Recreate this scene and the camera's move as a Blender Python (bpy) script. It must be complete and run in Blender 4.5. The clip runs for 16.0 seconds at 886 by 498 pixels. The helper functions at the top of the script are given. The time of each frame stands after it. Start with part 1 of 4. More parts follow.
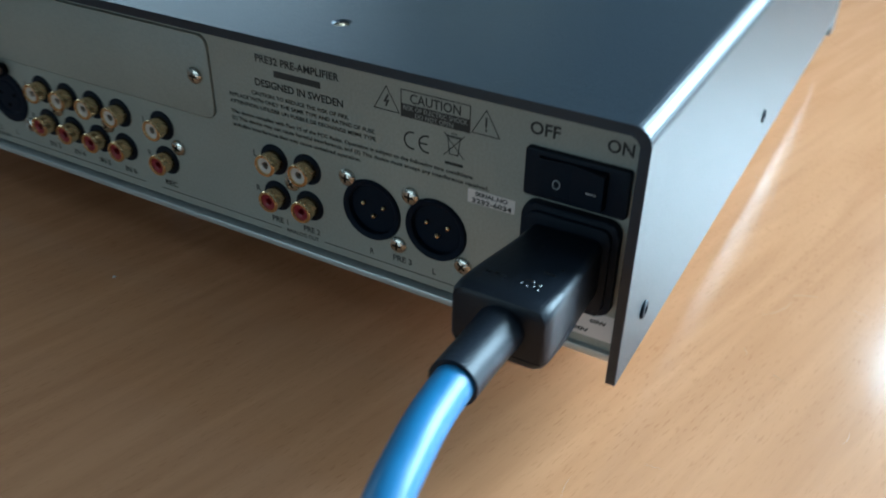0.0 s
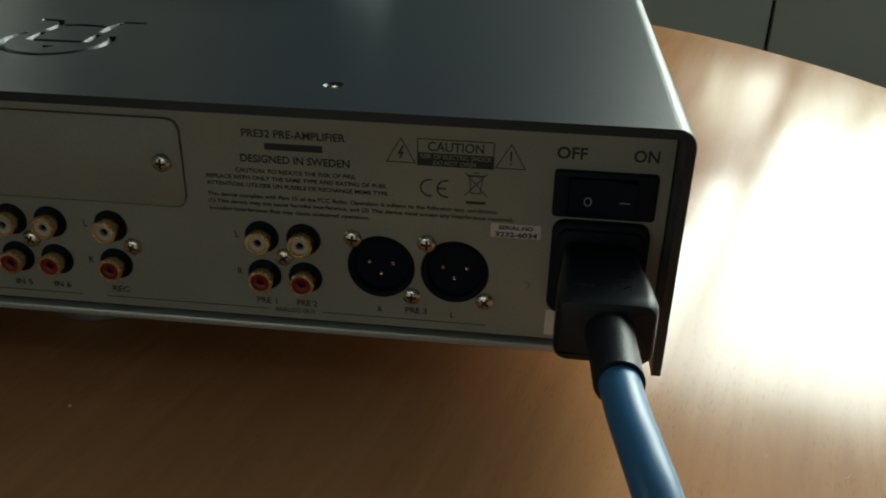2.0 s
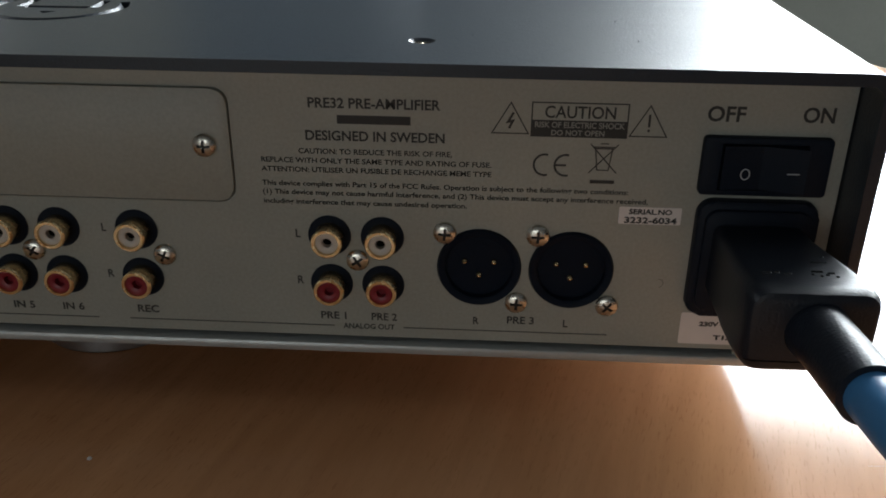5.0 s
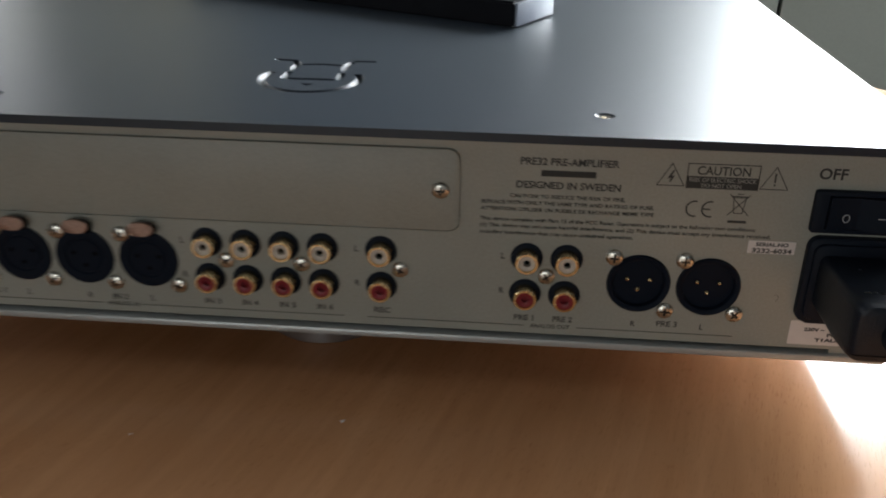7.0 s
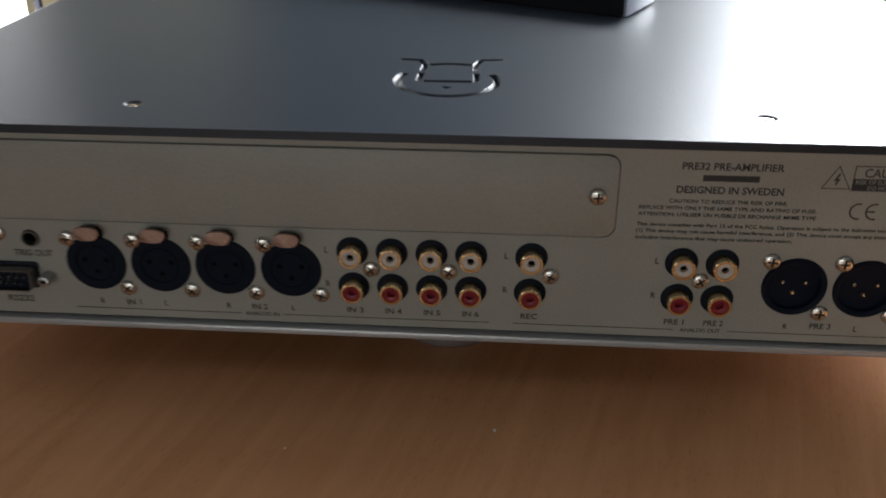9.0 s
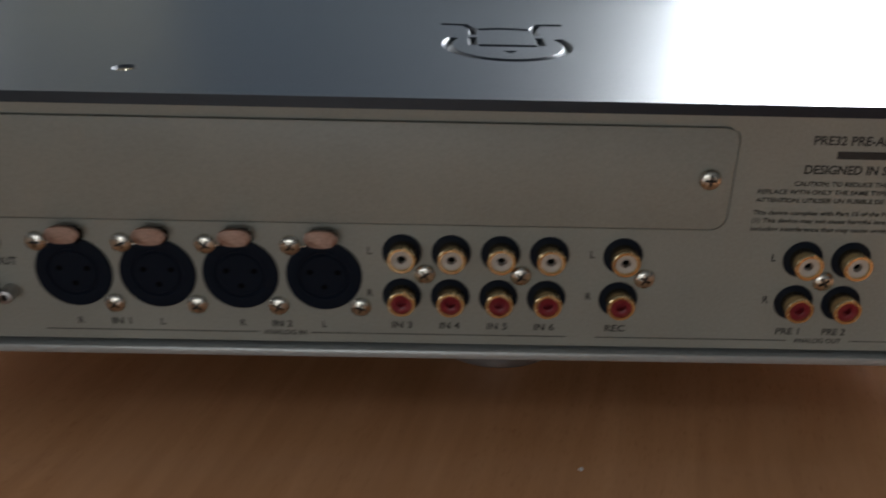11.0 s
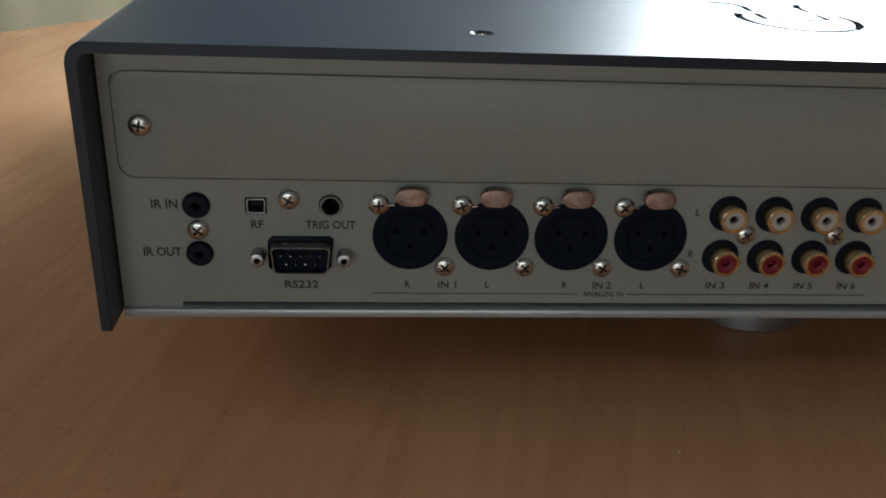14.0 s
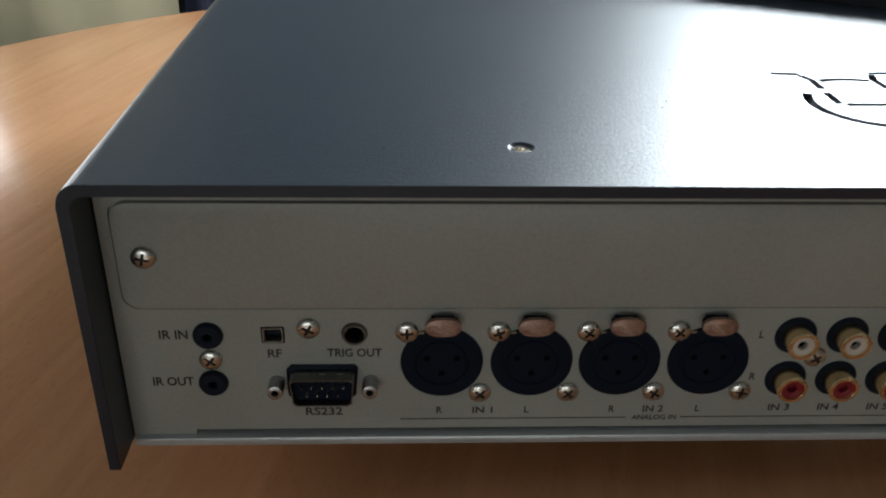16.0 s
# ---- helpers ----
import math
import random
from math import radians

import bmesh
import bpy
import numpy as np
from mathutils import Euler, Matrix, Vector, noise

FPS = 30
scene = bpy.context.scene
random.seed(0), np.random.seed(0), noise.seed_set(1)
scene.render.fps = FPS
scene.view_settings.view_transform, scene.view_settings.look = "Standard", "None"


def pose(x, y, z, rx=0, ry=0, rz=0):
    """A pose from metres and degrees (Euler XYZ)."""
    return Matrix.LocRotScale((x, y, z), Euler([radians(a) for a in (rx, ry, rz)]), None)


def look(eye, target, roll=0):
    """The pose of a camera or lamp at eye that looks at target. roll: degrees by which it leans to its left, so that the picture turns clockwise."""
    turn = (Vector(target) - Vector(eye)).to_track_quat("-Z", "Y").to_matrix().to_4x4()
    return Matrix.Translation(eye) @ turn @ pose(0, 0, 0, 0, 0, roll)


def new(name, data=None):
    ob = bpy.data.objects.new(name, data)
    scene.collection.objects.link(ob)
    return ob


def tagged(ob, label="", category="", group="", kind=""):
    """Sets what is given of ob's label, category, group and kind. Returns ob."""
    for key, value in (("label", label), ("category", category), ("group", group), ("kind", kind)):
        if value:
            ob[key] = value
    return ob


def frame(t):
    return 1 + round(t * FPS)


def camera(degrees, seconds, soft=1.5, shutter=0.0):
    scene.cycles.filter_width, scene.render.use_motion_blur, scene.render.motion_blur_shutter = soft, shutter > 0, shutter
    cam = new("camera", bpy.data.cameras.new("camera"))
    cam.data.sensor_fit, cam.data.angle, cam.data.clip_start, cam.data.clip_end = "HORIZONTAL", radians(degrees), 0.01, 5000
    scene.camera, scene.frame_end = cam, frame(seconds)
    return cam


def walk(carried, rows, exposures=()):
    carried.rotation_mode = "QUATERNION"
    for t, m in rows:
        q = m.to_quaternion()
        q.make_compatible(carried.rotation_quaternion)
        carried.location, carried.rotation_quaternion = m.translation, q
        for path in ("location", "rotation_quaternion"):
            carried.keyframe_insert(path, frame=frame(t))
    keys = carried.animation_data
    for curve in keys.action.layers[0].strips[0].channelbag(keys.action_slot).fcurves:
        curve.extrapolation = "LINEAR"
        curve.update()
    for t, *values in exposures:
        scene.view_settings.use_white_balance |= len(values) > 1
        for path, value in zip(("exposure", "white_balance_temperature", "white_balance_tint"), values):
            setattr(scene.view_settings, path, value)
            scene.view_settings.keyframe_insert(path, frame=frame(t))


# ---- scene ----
cam = camera(52.77, 16.0, soft=1.8, shutter=0.5)
PATH = [
    (0, (0.26486, -0.20968, 0.19839), (0.06295, 0.15648, -0.07576), 1.055),
    (0.5, (0.21515, -0.22884, 0.18654), (0.09004, 0.17005, -0.08774), 2.248),
    (1, (0.18600, -0.24354, 0.17835), (0.09808, 0.18033, -0.07186), 2.506),
    (1.5, (0.18258, -0.24687, 0.18351), (0.11878, 0.19072, -0.04982), 1.952),
    (2, (0.16903, -0.25348, 0.18782), (0.12289, 0.18814, -0.04205), 1.320),
    (2.5, (0.15009, -0.25886, 0.19013), (0.11118, 0.18393, -0.03883), 0.931),
    (3, (0.12333, -0.26736, 0.18636), (0.09095, 0.17895, -0.03671), 1.236),
    (3.5, (0.11620, -0.26430, 0.18256), (0.08536, 0.18231, -0.04013), 1.372),
    (3.7, (0.11839, -0.25613, 0.17559), (0.09162, 0.19208, -0.04439), 1.367),
    (5.8, (0.12330, -0.20464, 0.15247), (0.10131, 0.24637, -0.06226), 0.564),
    (6, (0.11805, -0.20882, 0.15534), (0.09495, 0.24072, -0.06232), 0.600),
    (6.5, (0.09898, -0.23334, 0.16748), (0.06541, 0.21389, -0.05355), 0.495),
    (7, (0.07605, -0.28388, 0.19208), (0.03982, 0.16669, -0.02163), 0.810),
    (7.5, (0.04881, -0.33994, 0.22034), (0.00921, 0.10779, 0.00132), 0.854),
    (8, (0.02889, -0.35510, 0.24105), (-0.01590, 0.08922, 0.01617), 0.109),
    (8.5, (0.01728, -0.32197, 0.23240), (-0.03979, 0.11923, 0.00418), 0.520),
    (8.7, (0.02063, -0.30248, 0.21936), (-0.02708, 0.13912, -0.01024), 0.146),
    (10.8, (-0.01179, -0.22286, 0.16982), (-0.00663, 0.22413, -0.05418), 1.236),
    (11, (-0.02333, -0.22871, 0.16919), (-0.01781, 0.22012, -0.05109), 1.334),
    (11.5, (-0.05629, -0.23868, 0.17201), (-0.04579, 0.21017, -0.04804), 1.661),
    (12, (-0.08270, -0.24704, 0.17516), (-0.06088, 0.20276, -0.04209), 1.911),
    (12.5, (-0.10783, -0.25578, 0.18099), (-0.07279, 0.19276, -0.03715), 1.895),
    (13, (-0.12551, -0.26354, 0.17555), (-0.08277, 0.18651, -0.03806), 1.934),
    (13.5, (-0.13384, -0.25217, 0.16189), (-0.08780, 0.19800, -0.05080), 2.469),
    (14, (-0.13807, -0.23869, 0.15549), (-0.09812, 0.21235, -0.05657), 2.640),
    (14.5, (-0.13942, -0.22617, 0.15489), (-0.10346, 0.22572, -0.05606), 2.623),
    (15, (-0.14038, -0.21211, 0.15878), (-0.10527, 0.23844, -0.05515), 2.302),
    (15.5, (-0.14307, -0.20192, 0.16567), (-0.11424, 0.24839, -0.04969), 1.685),
    (16, (-0.13639, -0.19557, 0.18738), (-0.11555, 0.24409, -0.04984), 1.300),
]
LIGHT = [(0.0, 0.30, 5080, -8), (0.5, 0.10, 5230, -15), (1.0, -0.42, 6320, -11), (1.5, -0.77, 7170, -8), (2.0, -1.03, 7370, -4), (2.5, -1.1, 7270, 0), (3.0, -0.72, 7070, 4), (3.5, -0.02, 6920, 13),
         (6.0, -0.25, 6640, 8), (6.5, 0.39, 6690, 8), (7.0, 0.30, 6780, 11), (7.5, 0.28, 6770, 15), (8.0, 0.28, 6870, 17), (8.7, 0.28, 6820, 16), (11.0, 0.28, 6660, 13), (12.5, 0.27, 6660, 12), (13.5, 0.22, 6460, 10), (14.5, 0.2, 6360, 9), (16.0, 0.28, 6510, 9)]
walk(cam, [(t, look(eye, target, roll)) for t, eye, target, roll in PATH], LIGHT)

# ---- world and large lights ----
world = bpy.data.worlds.new("sky")
scene.world = world
world.use_nodes = True
wn = world.node_tree.nodes
sky = wn.new("ShaderNodeTexSky")
sky.sky_type = "NISHITA"
sky.sun_disc = False
sky.sun_elevation, sky.sun_rotation = radians(42), radians(35)
wn["Background"].inputs["Strength"].default_value = 0.12
world.node_tree.links.new(sky.outputs["Color"], wn["Background"].inputs["Color"])


def area_light(name, place, target, wide, high, watts, colour):
    lamp = bpy.data.lights.new(name, "AREA")
    lamp.shape, lamp.size, lamp.size_y, lamp.energy, lamp.color = "RECTANGLE", wide, high, watts, colour
    ob = new(name, lamp)
    ob.matrix_world = look(place, target)
    return ob


# daylight that enters through the window opening
area_light("window_daylight", (1.97, 2.58, 1.53), (1.97, 0.0, 1.53), 2.38, 0.86, 225, (0.84, 0.93, 1.0))
area_light("window_daylight", (2.03, 2.575, 0.95), (2.03, 0.0, 0.95), 2.26, 0.30, 75, (0.84, 0.93, 1.0))
area_light("window_daylight", (2.12, 2.57, 0.65), (2.12, 0.0, 0.65), 2.08, 0.30, 66, (0.84, 0.93, 1.0))
area_light("window_daylight", (0.63, 2.57, 0.48), (0.63, 0.0, 0.48), 0.05, 0.56, 1.1, (1.0, 0.95, 0.90))
# unseen fill light in the west wall, added to lift the left side
area_light("side_window_daylight", (-2.36, 0.05, 1.10), (0.0, 0.05, 1.10), 1.16, 0.70, 8, (0.90, 0.96, 1.0))
# fill light from the east, an unseen source added to brighten the table
area_light("east_window_daylight", (3.56, 1.10, 0.90), (0.0, 1.10, 0.90), 2.00, 1.40, 20, (0.86, 0.94, 1.0))
# low fill light behind the camera, added to light the connector panel
area_light("far_window_daylight", (-1.00, -4.26, 0.48), (-1.00, 0.0, 0.48), 2.56, 0.80, 17, (0.88, 0.95, 1.0))


# ---- materials ----
def material(name, base, rough=0.5, metal=0.0, vary=0.12, scale=(40.0, 400.0), stretch=(1, 1, 1), bump=0.0, bump_scale=800.0,
             coat=0.0, coat_rough=0.1, rough_vary=0.1, spec=0.5, sheen=0.0):
    m = bpy.data.materials.new(name)
    m.use_nodes = True
    n, k = m.node_tree.nodes, m.node_tree.links
    b = n["Principled BSDF"]
    b.inputs["Metallic"].default_value = metal
    b.inputs["Coat Weight"].default_value = coat
    b.inputs["Coat Roughness"].default_value = coat_rough
    b.inputs["Specular IOR Level"].default_value = spec
    b.inputs["Sheen Weight"].default_value = sheen
    b.inputs["Sheen Tint"].default_value = (0.80, 0.93, 1.0, 1)
    tc, mp = n.new("ShaderNodeTexCoord"), n.new("ShaderNodeMapping")
    mp.inputs["Scale"].default_value = stretch
    k.new(tc.outputs["Object"], mp.inputs["Vector"])
    noises = []
    for s in scale:
        t = n.new("ShaderNodeTexNoise")
        t.inputs["Scale"].default_value, t.inputs["Detail"].default_value = s, 5
        k.new(mp.outputs["Vector"], t.inputs["Vector"])
        noises.append(t)
    add = n.new("ShaderNodeMath")
    add.operation = "ADD"
    k.new(noises[0].outputs["Fac"], add.inputs[0])
    k.new(noises[1].outputs["Fac"], add.inputs[1])
    ramp = n.new("ShaderNodeMapRange")
    ramp.inputs["From Min"].default_value, ramp.inputs["From Max"].default_value = 0.6, 1.4
    ramp.inputs["To Min"].default_value, ramp.inputs["To Max"].default_value = 1 - vary, 1 + vary
    k.new(add.outputs[0], ramp.inputs["Value"])
    mul = n.new("ShaderNodeVectorMath")
    mul.operation = "SCALE"
    mul.inputs[0].default_value = base
    k.new(ramp.outputs["Result"], mul.inputs["Scale"])
    k.new(mul.outputs["Vector"], b.inputs["Base Color"])
    rr = n.new("ShaderNodeMapRange")
    rr.inputs["From Min"].default_value, rr.inputs["From Max"].default_value = 0.3, 0.7
    rr.inputs["To Min"].default_value, rr.inputs["To Max"].default_value = rough * (1 - rough_vary), rough * (1 + rough_vary)
    k.new(noises[0].outputs["Fac"], rr.inputs["Value"])
    k.new(rr.outputs["Result"], b.inputs["Roughness"])
    if bump:
        t, bp = n.new("ShaderNodeTexNoise"), n.new("ShaderNodeBump")
        t.inputs["Scale"].default_value, t.inputs["Detail"].default_value = bump_scale, 3
        k.new(mp.outputs["Vector"], t.inputs["Vector"])
        bp.inputs["Strength"].default_value, bp.inputs["Distance"].default_value = bump, 0.0004
        k.new(t.outputs["Fac"], bp.inputs["Height"])
        k.new(bp.outputs["Normal"], b.inputs["Normal"])
    return m


def beech():
    """Lacquered beech: long grain along y, short dark ray flecks, and fine scratches in the lacquer."""
    m = bpy.data.materials.new("lacquered_beech")
    m.use_nodes = True
    n, k = m.node_tree.nodes, m.node_tree.links
    b = n["Principled BSDF"]
    tc = n.new("ShaderNodeTexCoord")

    def noise_at(stretch, scale, detail, warp=0.0):
        mp, t = n.new("ShaderNodeMapping"), n.new("ShaderNodeTexNoise")
        mp.inputs["Scale"].default_value = stretch
        mp.inputs["Rotation"].default_value = (0, 0, radians(-15))
        mp.vector_type = "TEXTURE"
        mp.inputs["Scale"].default_value = [1 / q for q in stretch]
        t.inputs["Scale"].default_value, t.inputs["Detail"].default_value, t.inputs["Distortion"].default_value = scale, detail, warp
        k.new(tc.outputs["Object"], mp.inputs["Vector"])
        k.new(mp.outputs["Vector"], t.inputs["Vector"])
        return t.outputs["Fac"]

    def ramp(src, stops):
        r = n.new("ShaderNodeValToRGB")
        els = r.color_ramp.elements
        els[0].position, els[0].color = stops[0][0], (*stops[0][1], 1)
        els[1].position, els[1].color = stops[1][0], (*stops[1][1], 1)
        k.new(src, r.inputs["Fac"])
        return r.outputs["Color"]

    def mix(kind, fac, a, c):
        x = n.new("ShaderNodeMix")
        x.data_type, x.blend_type = "RGBA", kind
        x.inputs["Factor"].default_value = fac
        k.new(a, x.inputs["A"])
        k.new(c, x.inputs["B"])
        return x.outputs["Result"]

    tone = ramp(noise_at((9, 1.1, 1), 1.6, 3, 0.8), [(0.3, (0.60, 0.288, 0.138)), (0.7, (0.66, 0.328, 0.160))])
    grain = ramp(noise_at((60, 4, 1), 4.0, 6, 0.4), [(0.35, (0.94, 0.93, 0.92)), (0.65, (1.0, 1.0, 1.0))])
    fleck = ramp(noise_at((520, 80, 1), 2.6, 2), [(0.56, (1.0, 1.0, 1.0)), (0.70, (0.77, 0.69, 0.60))])
    streak = ramp(noise_at((34, 3.2, 1), 3.0, 4, 1.2), [(0.36, (0.86, 0.82, 0.77)), (0.60, (1.0, 1.0, 1.0))])
    c = mix("MULTIPLY", 0.8, tone, grain)
    c = mix("MULTIPLY", 0.52, c, streak)
    patch = ramp(noise_at((5, 2.2, 1), 4.5, 4, 1.5), [(0.38, (0.10, 0.10, 0.10)), (0.62, (0.62, 0.62, 0.62))])
    figure = ramp(noise_at((16, 1.6, 1), 2.2, 5, 2.2), [(0.34, (0.80, 0.74, 0.67)), (0.58, (1.0, 1.0, 1.0))])
    c = mix("MULTIPLY", 0.28, c, figure)
    c = mix("MULTIPLY", 0.42, c, fleck)
    k.new(patch, c.node.inputs["Factor"])
    k.new(c, b.inputs["Base Color"])
    b.inputs["Specular IOR Level"].default_value = 0.36
    rr = n.new("ShaderNodeMapRange")
    rr.inputs["To Min"].default_value, rr.inputs["To Max"].default_value = 0.11, 0.21
    k.new(noise_at((30, 18, 1), 1.0, 4), rr.inputs["Value"])
    k.new(rr.outputs["Result"], b.inputs["Roughness"])
    bp = n.new("ShaderNodeBump")
    bp.inputs["Strength"].default_value, bp.inputs["Distance"].default_value = 0.04, 0.0006
    k.new(noise_at((140, 25, 1), 2.0, 4), bp.inputs["Height"])
    k.new(bp.outputs["Normal"], b.inputs["Normal"])
    return m


BEECH = beech()
COVER = material("black_powder_coat", (0.010, 0.0160, 0.0255), 0.36, 0.0, 0.22, (1400, 2600), bump=0.28, bump_scale=1500, sheen=0.034)
PANEL = material("silver_grey_paint", (0.368, 0.362, 0.308), 0.42, 0.0, 0.13, (25, 1100), bump=0.18, bump_scale=3200)
BASE = material("galvanised_base", (0.52, 0.53, 0.51), 0.38, 0.35, 0.08, (40, 500))
INK = material("dark_print", (0.035, 0.033, 0.03), 0.6, 0.0, 0.1)
INK_LIGHT = material("reversed_print", (0.28, 0.28, 0.25), 0.5, 0.0, 0.05)
PLASTIC = material("black_moulded_plastic", (0.009, 0.013, 0.022), 0.50, 0.0, 0.15, (60, 900), bump=0.10, bump_scale=1800, spec=0.14)
SOCKET = material("blue_black_plastic", (0.0065, 0.0105, 0.020), 0.55, 0.0, 0.10, (60, 900), bump=0.08, bump_scale=1800, spec=0.11)
PLUG = material("black_pvc_plug", (0.010, 0.013, 0.020), 0.38, 0.0, 0.2, (50, 700), bump=0.30, bump_scale=1500, spec=0.28)
GLOSS = material("glossy_black_moulding", (0.008, 0.009, 0.012), 0.16, 0.0, 0.1, (60, 500))
RUBBER = material("black_rubber", (0.008, 0.009, 0.012), 0.32, 0.0, 0.1, (60, 500), spec=0.38)
# near-black that stands in for the shade inside holes and gaps
HOLE = material("void_shade_black", (0.004, 0.004, 0.004), 0.9, 0.0, 0.05, spec=0.03)
DARK_METAL = material("dark_nickel_shell", (0.17, 0.165, 0.155), 0.36, 1.0, 0.10, (200, 2000))
# dark colour for the shade down in the screw recesses
SLOT = material("slot_shade", (0.028, 0.026, 0.024), 0.5, 0.0, 0.1, (200, 2000))
STEEL = material("nickel_screw", (0.62, 0.575, 0.50), 0.27, 1.0, 0.10, (200, 2000))
GOLD = material("gold_plate", (0.82, 0.60, 0.33), 0.26, 1.0, 0.08, (200, 2000))
COPPER = material("bronzed_latch", (0.40, 0.265, 0.21), 0.44, 1.0, 0.45, (900, 3200), bump=0.5, bump_scale=2200)
WHITE_PLASTIC = material("white_insert", (0.62, 0.54, 0.46), 0.4, 0.0, 0.05)
RED_PLASTIC = material("red_insert", (0.24, 0.012, 0.022), 0.38, 0.0, 0.08)
PAPER = material("white_sticker", (0.78, 0.72, 0.68), 0.55, 0.0, 0.04)
BLUE = material("blue_cable_sheath", (0.042, 0.175, 0.370), 0.36, 0.0, 0.06, (25, 600), bump=0.05, bump_scale=900)
ALU = material("turned_aluminium", (0.46, 0.455, 0.45), 0.38, 1.0, 0.08, (100, 900))
WALL = material("grey_green_panel", (0.40, 0.41, 0.35), 0.55, 0.0, 0.05, (3, 90), bump=0.05, bump_scale=300)
WALL_PAINT = material("dull_wall_paint", (0.10, 0.10, 0.098), 0.8, 0.0, 0.04, (3, 200), bump=0.05, bump_scale=400)
CEIL = material("painted_ceiling", (0.20, 0.20, 0.196), 0.9, 0.0, 0.03, (3, 200))
CARPET = material("grey_carpet", (0.06, 0.06, 0.062), 0.95, 0.0, 0.25, (30, 900), bump=0.4, bump_scale=500)
JOINT = material("dark_joint", (0.02, 0.02, 0.02), 0.8)
WHITE_PAINT = material("white_lacquer", (0.80, 0.80, 0.79), 0.35, 0.0, 0.03, (6, 200))
NAVY = material("navy_edge", (0.025, 0.03, 0.06), 0.5, 0.0, 0.1, (20, 300))
CURTAIN = material("olive_curtain_cloth", (0.60, 0.53, 0.34), 0.9, 0.0, 0.08, (8, 700), bump=0.3, bump_scale=1500)
FRAME = material("window_frame_paint", (0.62, 0.62, 0.60), 0.4, 0.0, 0.03)
REMOTE = material("black_remote_shell", (0.010, 0.010, 0.012), 0.30, 0.0, 0.1, (60, 700), bump=0.06, bump_scale=2000, spec=0.12)
REMOTE_END = material("brushed_remote_end", (0.30, 0.33, 0.40), 0.42, 0.0, 0.12, (60, 700))
KEY = material("silver_key", (0.86, 0.87, 0.89), 0.30, 1.0, 0.05)


# ---- mesh helpers ----
def link_mesh(name, bm, mat, parent=None, label="", at=None, smooth=0.0):
    me = bpy.data.meshes.new(name)
    if smooth:
        for f in bm.faces:
            f.smooth = True
        for e in bm.edges:
            e.smooth = not (len(e.link_faces) == 2 and e.calc_face_angle(0) > radians(smooth))
    bm.to_mesh(me)
    bm.free()
    me.materials.append(mat)
    ob = new(name, me)
    if at is not None:
        ob.matrix_basis = at if isinstance(at, Matrix) else Matrix.Translation(at)
    ob.parent = parent
    if label:
        ob["label"] = label
    return ob


def part(name, bm, mat, parent, label="", at=None, smooth=35.0):
    return link_mesh(name, bm, mat, parent, label, at, smooth)


def repeat(ob, parent, at):
    """A further piece that shares ob's mesh, with its sub-parts."""
    c = ob.copy()
    scene.collection.objects.link(c)
    c.parent, c.matrix_basis = parent, Matrix.Translation(at)
    for s in ob.children:
        d = s.copy()
        scene.collection.objects.link(d)
        d.parent, d.matrix_basis = c, s.matrix_basis
    return c


def box(bm, x0, x1, y0, y1, z0, z1, bevel=0.0, seg=2):
    r = bmesh.ops.create_cube(bm, size=1, matrix=Matrix.Translation(((x0 + x1) / 2, (y0 + y1) / 2, (z0 + z1) / 2)) @ Matrix.Diagonal((x1 - x0, y1 - y0, z1 - z0, 1)))
    if bevel:
        es = list({e for v in r["verts"] for e in v.link_edges})
        bmesh.ops.bevel(bm, geom=es, offset=bevel, segments=seg, affect="EDGES", profile=0.5, clamp_overlap=True)
    return bm


def a_box(*a, **k):
    return box(bmesh.new(), *a, **k)


def rrect(w, h, r, seg=5, cx=0.0, cz=0.0):
    """Outline of a rounded rectangle, counter-clockwise."""
    pts = []
    for sx, sz, a0 in ((1, 1, 0), (-1, 1, 90), (-1, -1, 180), (1, -1, 270)):
        for i in range(seg + 1):
            a = radians(a0 + 90 * i / seg)
            pts.append((cx + sx * (w / 2 - r) + r * math.cos(a), cz + sz * (h / 2 - r) + r * math.sin(a)))
    return pts


def prism(bm, pts, y0, y1, bevel=0.0):
    """Outline in x, z drawn out from y0 (towards the viewer) to y1."""
    lo = [bm.verts.new((x, y0, z)) for x, z in pts]
    hi = [bm.verts.new((x, y1, z)) for x, z in pts]
    n = len(pts)
    f = bm.faces.new(lo)
    bm.faces.new(hi[::-1])
    for i in range(n):
        bm.faces.new((lo[(i + 1) % n], lo[i], hi[i], hi[(i + 1) % n]))
    if bevel:
        bmesh.ops.bevel(bm, geom=list(f.edges), offset=bevel, segments=2, affect="EDGES", profile=0.5, clamp_overlap=True)
    bmesh.ops.recalc_face_normals(bm, faces=bm.faces)
    return bm


def slab(pts, z0, z1, bm=None):
    """Outline in x, y drawn out from z0 to z1."""
    bm = bm or bmesh.new()
    lo = [bm.verts.new((x, y, z0)) for x, y in pts]
    hi = [bm.verts.new((x, y, z1)) for x, y in pts]
    n = len(pts)
    bm.faces.new(lo[::-1])
    bm.faces.new(hi)
    for i in range(n):
        bm.faces.new((lo[i], lo[(i + 1) % n], hi[(i + 1) % n], hi[i]))
    bmesh.ops.recalc_face_normals(bm, faces=bm.faces)
    return bm


